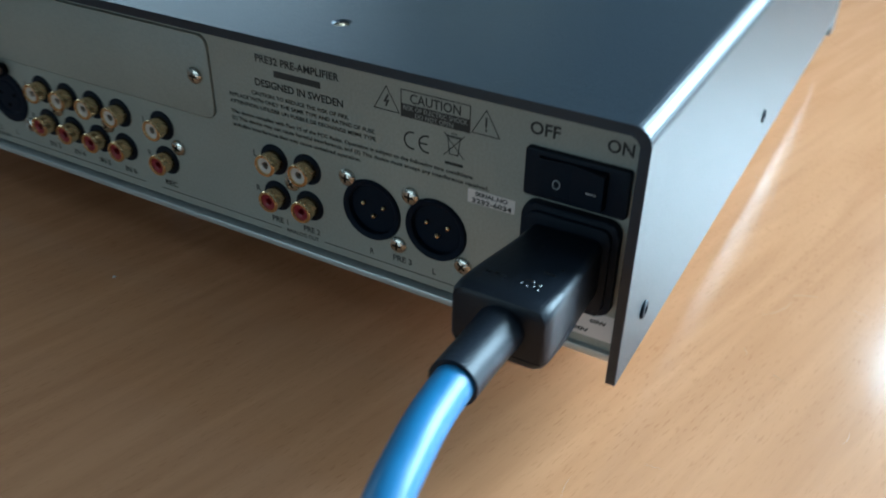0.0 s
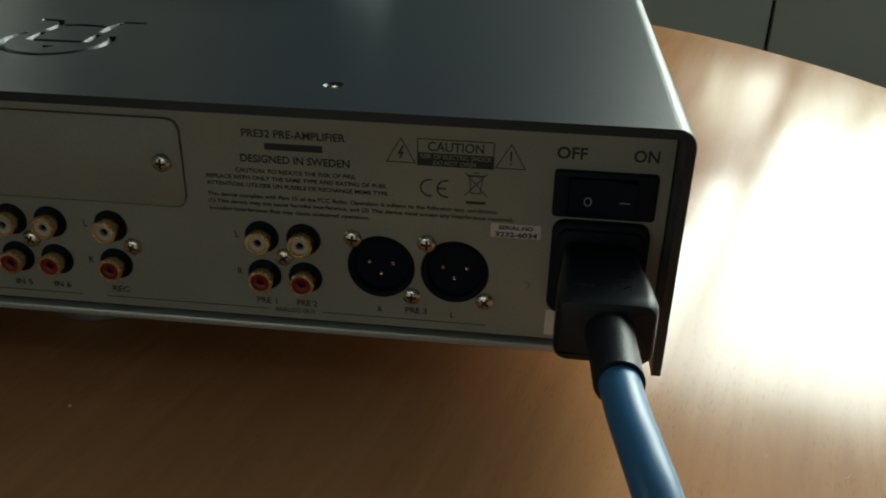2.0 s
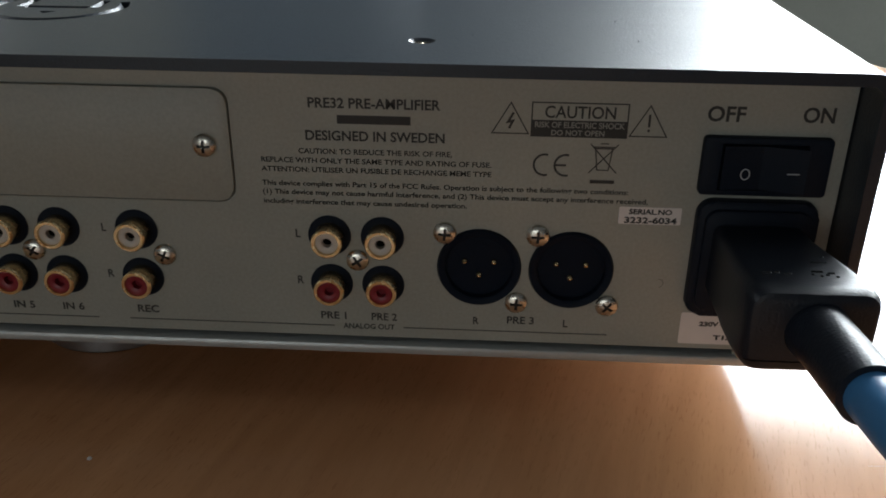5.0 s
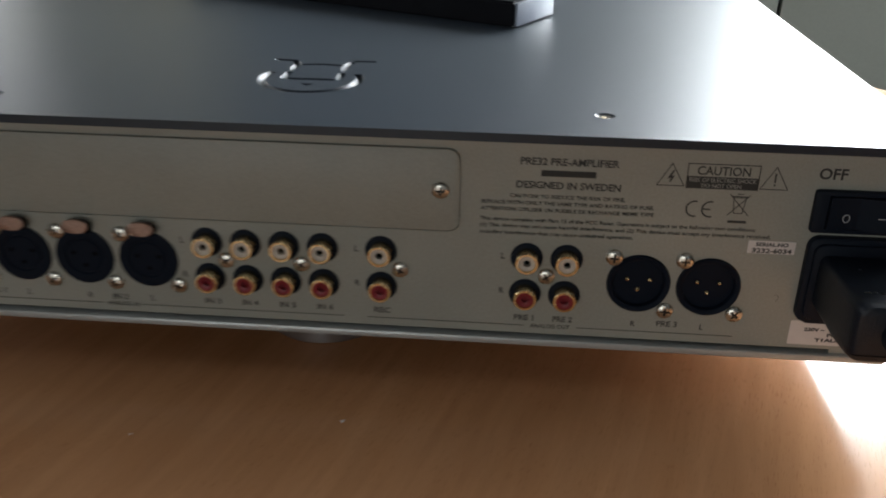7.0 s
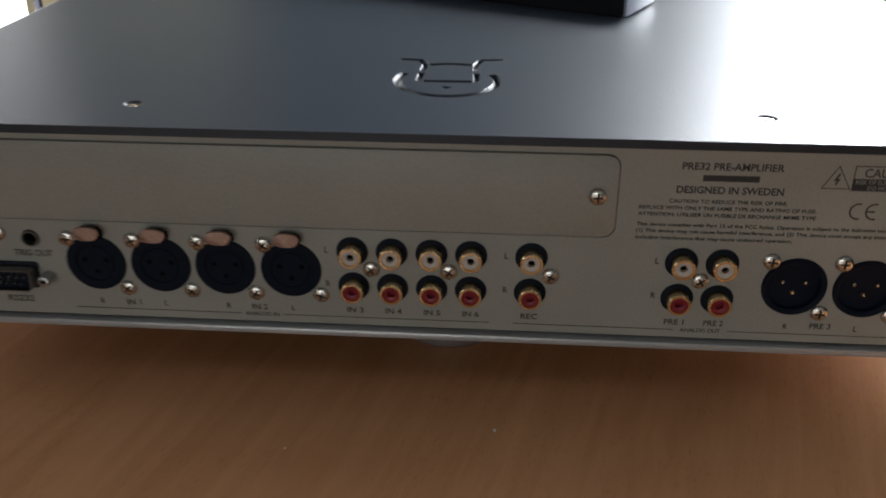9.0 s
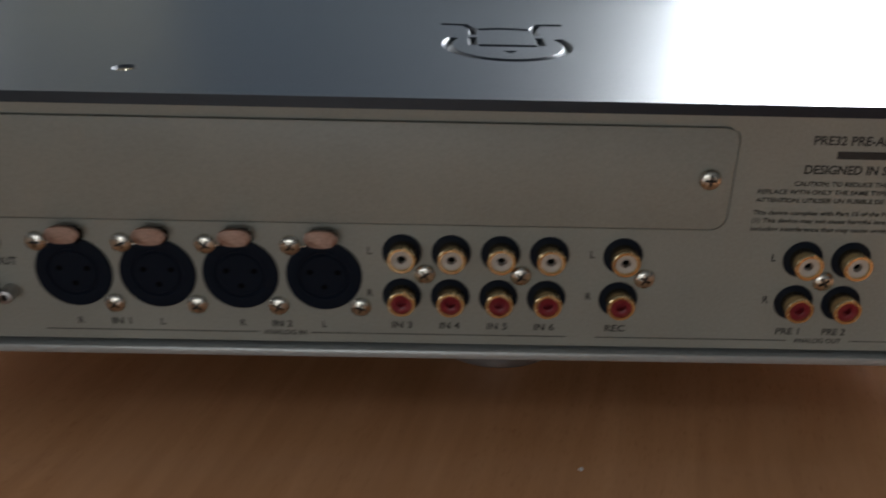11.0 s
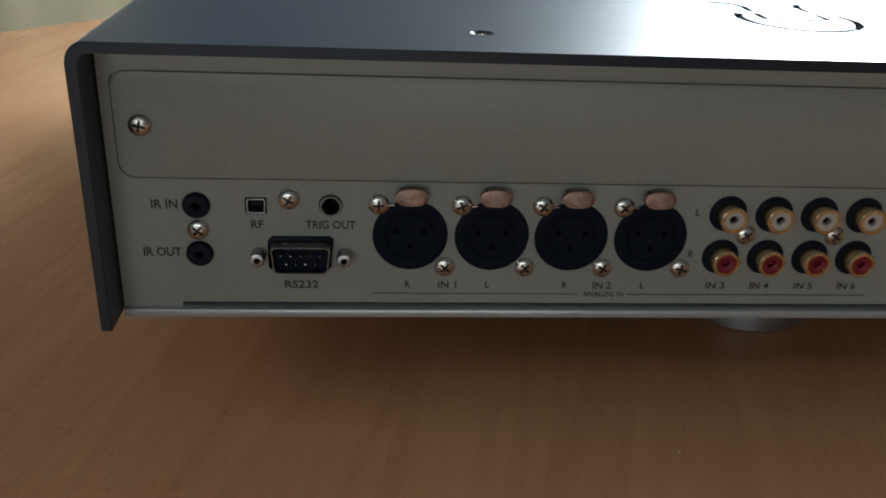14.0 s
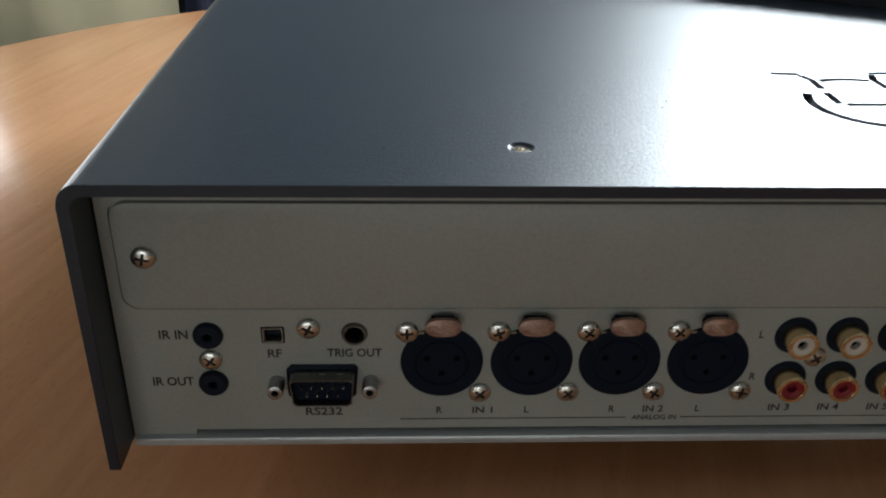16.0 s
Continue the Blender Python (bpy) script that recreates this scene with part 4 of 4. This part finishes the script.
def moved_plate(x0, x1, y0, y1):
    """Thin plate that lies on the plug's sloping top."""
    bm = box(bmesh.new(), x0, x1, y0, y1, -0.0005, 0.00008, bevel=0.00006, seg=1)
    for v in bm.verts:
        v.co.z += 0.0099 - 0.129 * v.co.y
    return bm


def plug_body():
    bm = bmesh.new()
    secs = [(-0.000, 0.0222, 0.0190, 0.0545, 0.0024, 0.1917), (-0.008, 0.0228, 0.0192, 0.0549, 0.0024, 0.1917), (-0.016, 0.0240, 0.0195, 0.0558, 0.0026, 0.1917), (-0.024, 0.0256, 0.0197, 0.0567, 0.0028, 0.1917),
            (-0.031, 0.0266, 0.0198, 0.0576, 0.0030, 0.1917), (-0.039, 0.0272, 0.0198, 0.0587, 0.0034, 0.1917), (-0.0420, 0.0268, 0.0194, 0.0590, 0.0036, 0.1917), (-0.0434, 0.0256, 0.0182, 0.0592, 0.0036, 0.1917),
            (-0.0438, 0.0240, 0.0166, 0.0592, 0.0036, 0.1917)]
    rings = []
    for y, w, h, zc, r, xc in secs:
        rings.append([bm.verts.new((x + xc - O.x, y - 0.001, z + zc - O.z)) for x, z in rrect(w, h, r, 5)])
    for a, b in zip(rings, rings[1:]):
        for i in range(len(a)):
            j = (i + 1) % len(a)
            bm.faces.new((a[i], a[j], b[j], b[i]))
    bm.faces.new(rings[0])
    bm.faces.new(rings[-1][::-1])
    bmesh.ops.recalc_face_normals(bm, faces=bm.faces)
    return bm


plug = part("plug", plug_body(), PLUG, cord, "black moulded appliance plug", smooth=40)
seam = [a_box(s * 0.0126, s * 0.0150, -0.060, -0.006, -0.0012, -0.0008) for s in (-1, 1)]
seam += [a_box(-0.02, 0.02, -0.0460, -0.0438, -0.0012, -0.0008), a_box(0.0127, 0.0150, -0.0195, -0.0180, 0.0030, 0.0046)]
carve(plug, seam)
part("moulded_plate", moved_plate(-0.0100, 0.0078, -0.0378, -0.0318), GLOSS, plug, "glossy black moulded maker plate")
MARKING = [(-0.0090, -0.0345, 2.2), (-0.0062, -0.0342, 1.2), (-0.0044, -0.0348, 1.8), (0.0020, -0.0330, 2.6), (0.0014, -0.0350, 0.7), (0.0030, -0.0358, 0.7), (0.0044, -0.0350, 0.9), (0.0052, -0.0338, 1.6), (0.0062, -0.0360, 0.8), (0.0040, -0.0265, 3.6), (0.0075, -0.0225, 0.8), (-0.0030, -0.0125, 1.3)]
for x, y, w in MARKING:
    lift = 0.0002 if -0.0378 < y < -0.0318 else 0.00008
    zt = 0.0099 - 0.129 * y
    part("moulded_mark", a_box(x, x + w * MM, y, y + 0.0007, zt - 0.0006, zt + lift + 0.0002, bevel=0.0002, seg=1), GLOSS, plug)
axis = [(0.1926, -0.0465, 0.0595), (0.1929, -0.055, 0.0603), (0.1932, -0.066, 0.0612), (0.1935, -0.0745, 0.0618)]
part("strain_relief", tube([Vector(p) - O for p in axis], [0.0068, 0.0064, 0.0063, 0.0063], 32), PLUG, cord, "smooth black rubber sleeve")
line = spline([(0.1932, -0.068, 0.0614), (0.1945, -0.085, 0.0622), (0.1968, -0.100, 0.0622), (0.2000, -0.116, 0.0600), (0.206, -0.140, 0.050), (0.214, -0.168, 0.030), (0.222, -0.195, 0.0105), (0.226, -0.215, 0.0056),
               (0.228, -0.235, 0.0056)], 8)
part("sheath", tube([p - O for p in line], 0.0051, 28), BLUE, cord, "glossy sky-blue cable sheath")

# ---- remote control ----
ang = -26.5
remote = thing("remote_control", pose(0.0735, 0.150, TOP, 0, 0, ang), "slim black remote control with silver keys lying on the cover", "remote control")
LEN, WID, THK = 0.2185, 0.042, 0.0125
shell = slab([(-x, y) for x, y in [(0, 0), (LEN - 0.004, 0), (LEN, 0.004), (LEN, WID - 0.004), (LEN - 0.004, WID), (0, WID)]], 0.0002, THK)
bmesh.ops.bevel(shell, geom=[e for e in shell.edges if abs(e.verts[0].co.z - e.verts[1].co.z) < 1e-6], offset=0.0012, segments=2, affect="EDGES")
part("shell", shell, REMOTE, remote, "black remote control shell", smooth=30)
part("end_cap", a_box(0.0, 0.0016, 0.0006, WID - 0.0006, 0.0008, THK - 0.0008, bevel=0.0005), REMOTE_END, remote, "brushed metal end cap")


def key(u, v0, v1, wide):
    """Rounded key across the shell, u from the near end."""
    pts = [(-u + p, (v0 + v1) / 2 + q) for p, q in rrect(wide, v1 - v0, wide / 2 - 0.0001, 5)]
    bm = slab(pts, THK - 0.0003, THK + 0.0011)
    top = [e for e in bm.edges if e.verts[0].co.z > THK and e.verts[1].co.z > THK]
    bmesh.ops.bevel(bm, geom=top, offset=0.0003, segments=2, affect="EDGES")
    return part("key", bm, KEY, remote, smooth=40)


key(0.012, 0.005, 0.012, 0.006)
key(0.011, 0.029, 0.037, 0.006)
for i in range(5):
    key(0.0255 + 0.0086 * i, 0.004, 0.038, 0.0056)
for i in range(8):
    a = radians(45 * i)
    c = 0.0785 - 0.0105 * math.cos(a)
    key(c, 0.021 + 0.0120 * math.sin(a) - 0.0036, 0.021 + 0.0120 * math.sin(a) + 0.0036, 0.0062)
key(0.0785, 0.0165, 0.0255, 0.0085)
for i in range(2):
    for v in (0.004, 0.0155, 0.027):
        key(0.1035 + 0.0095 * i, v, v + 0.010, 0.0060)
for i in range(4):
    key(0.1290 + 0.0106 * i, 0.004, 0.038, 0.0056)
key(0.182, 0.014, 0.028, 0.012)

# ---- small marks on the table ----
speck = lathe([(0.0, 0.0), (0.0007, 0.0), (0.0005, 0.0004), (0.0, 0.0005)], 10, "z")
grit = part("crumb", lathe([(0.0, 0.0), (0.0004, 0.0), (0.0003, 0.0003), (0.0, 0.0003)], 9, "z"), PAPER, None, at=(-0.0513, -0.0411, 0.0001))
tagged(grit, "minute pale crumb on the lacquered table", "crumb")
tagged(part("crumb", speck, PAPER, None, at=(0.0203, -0.0263, 0.0001)), "tiny pale crumb lying on the table", "crumb")
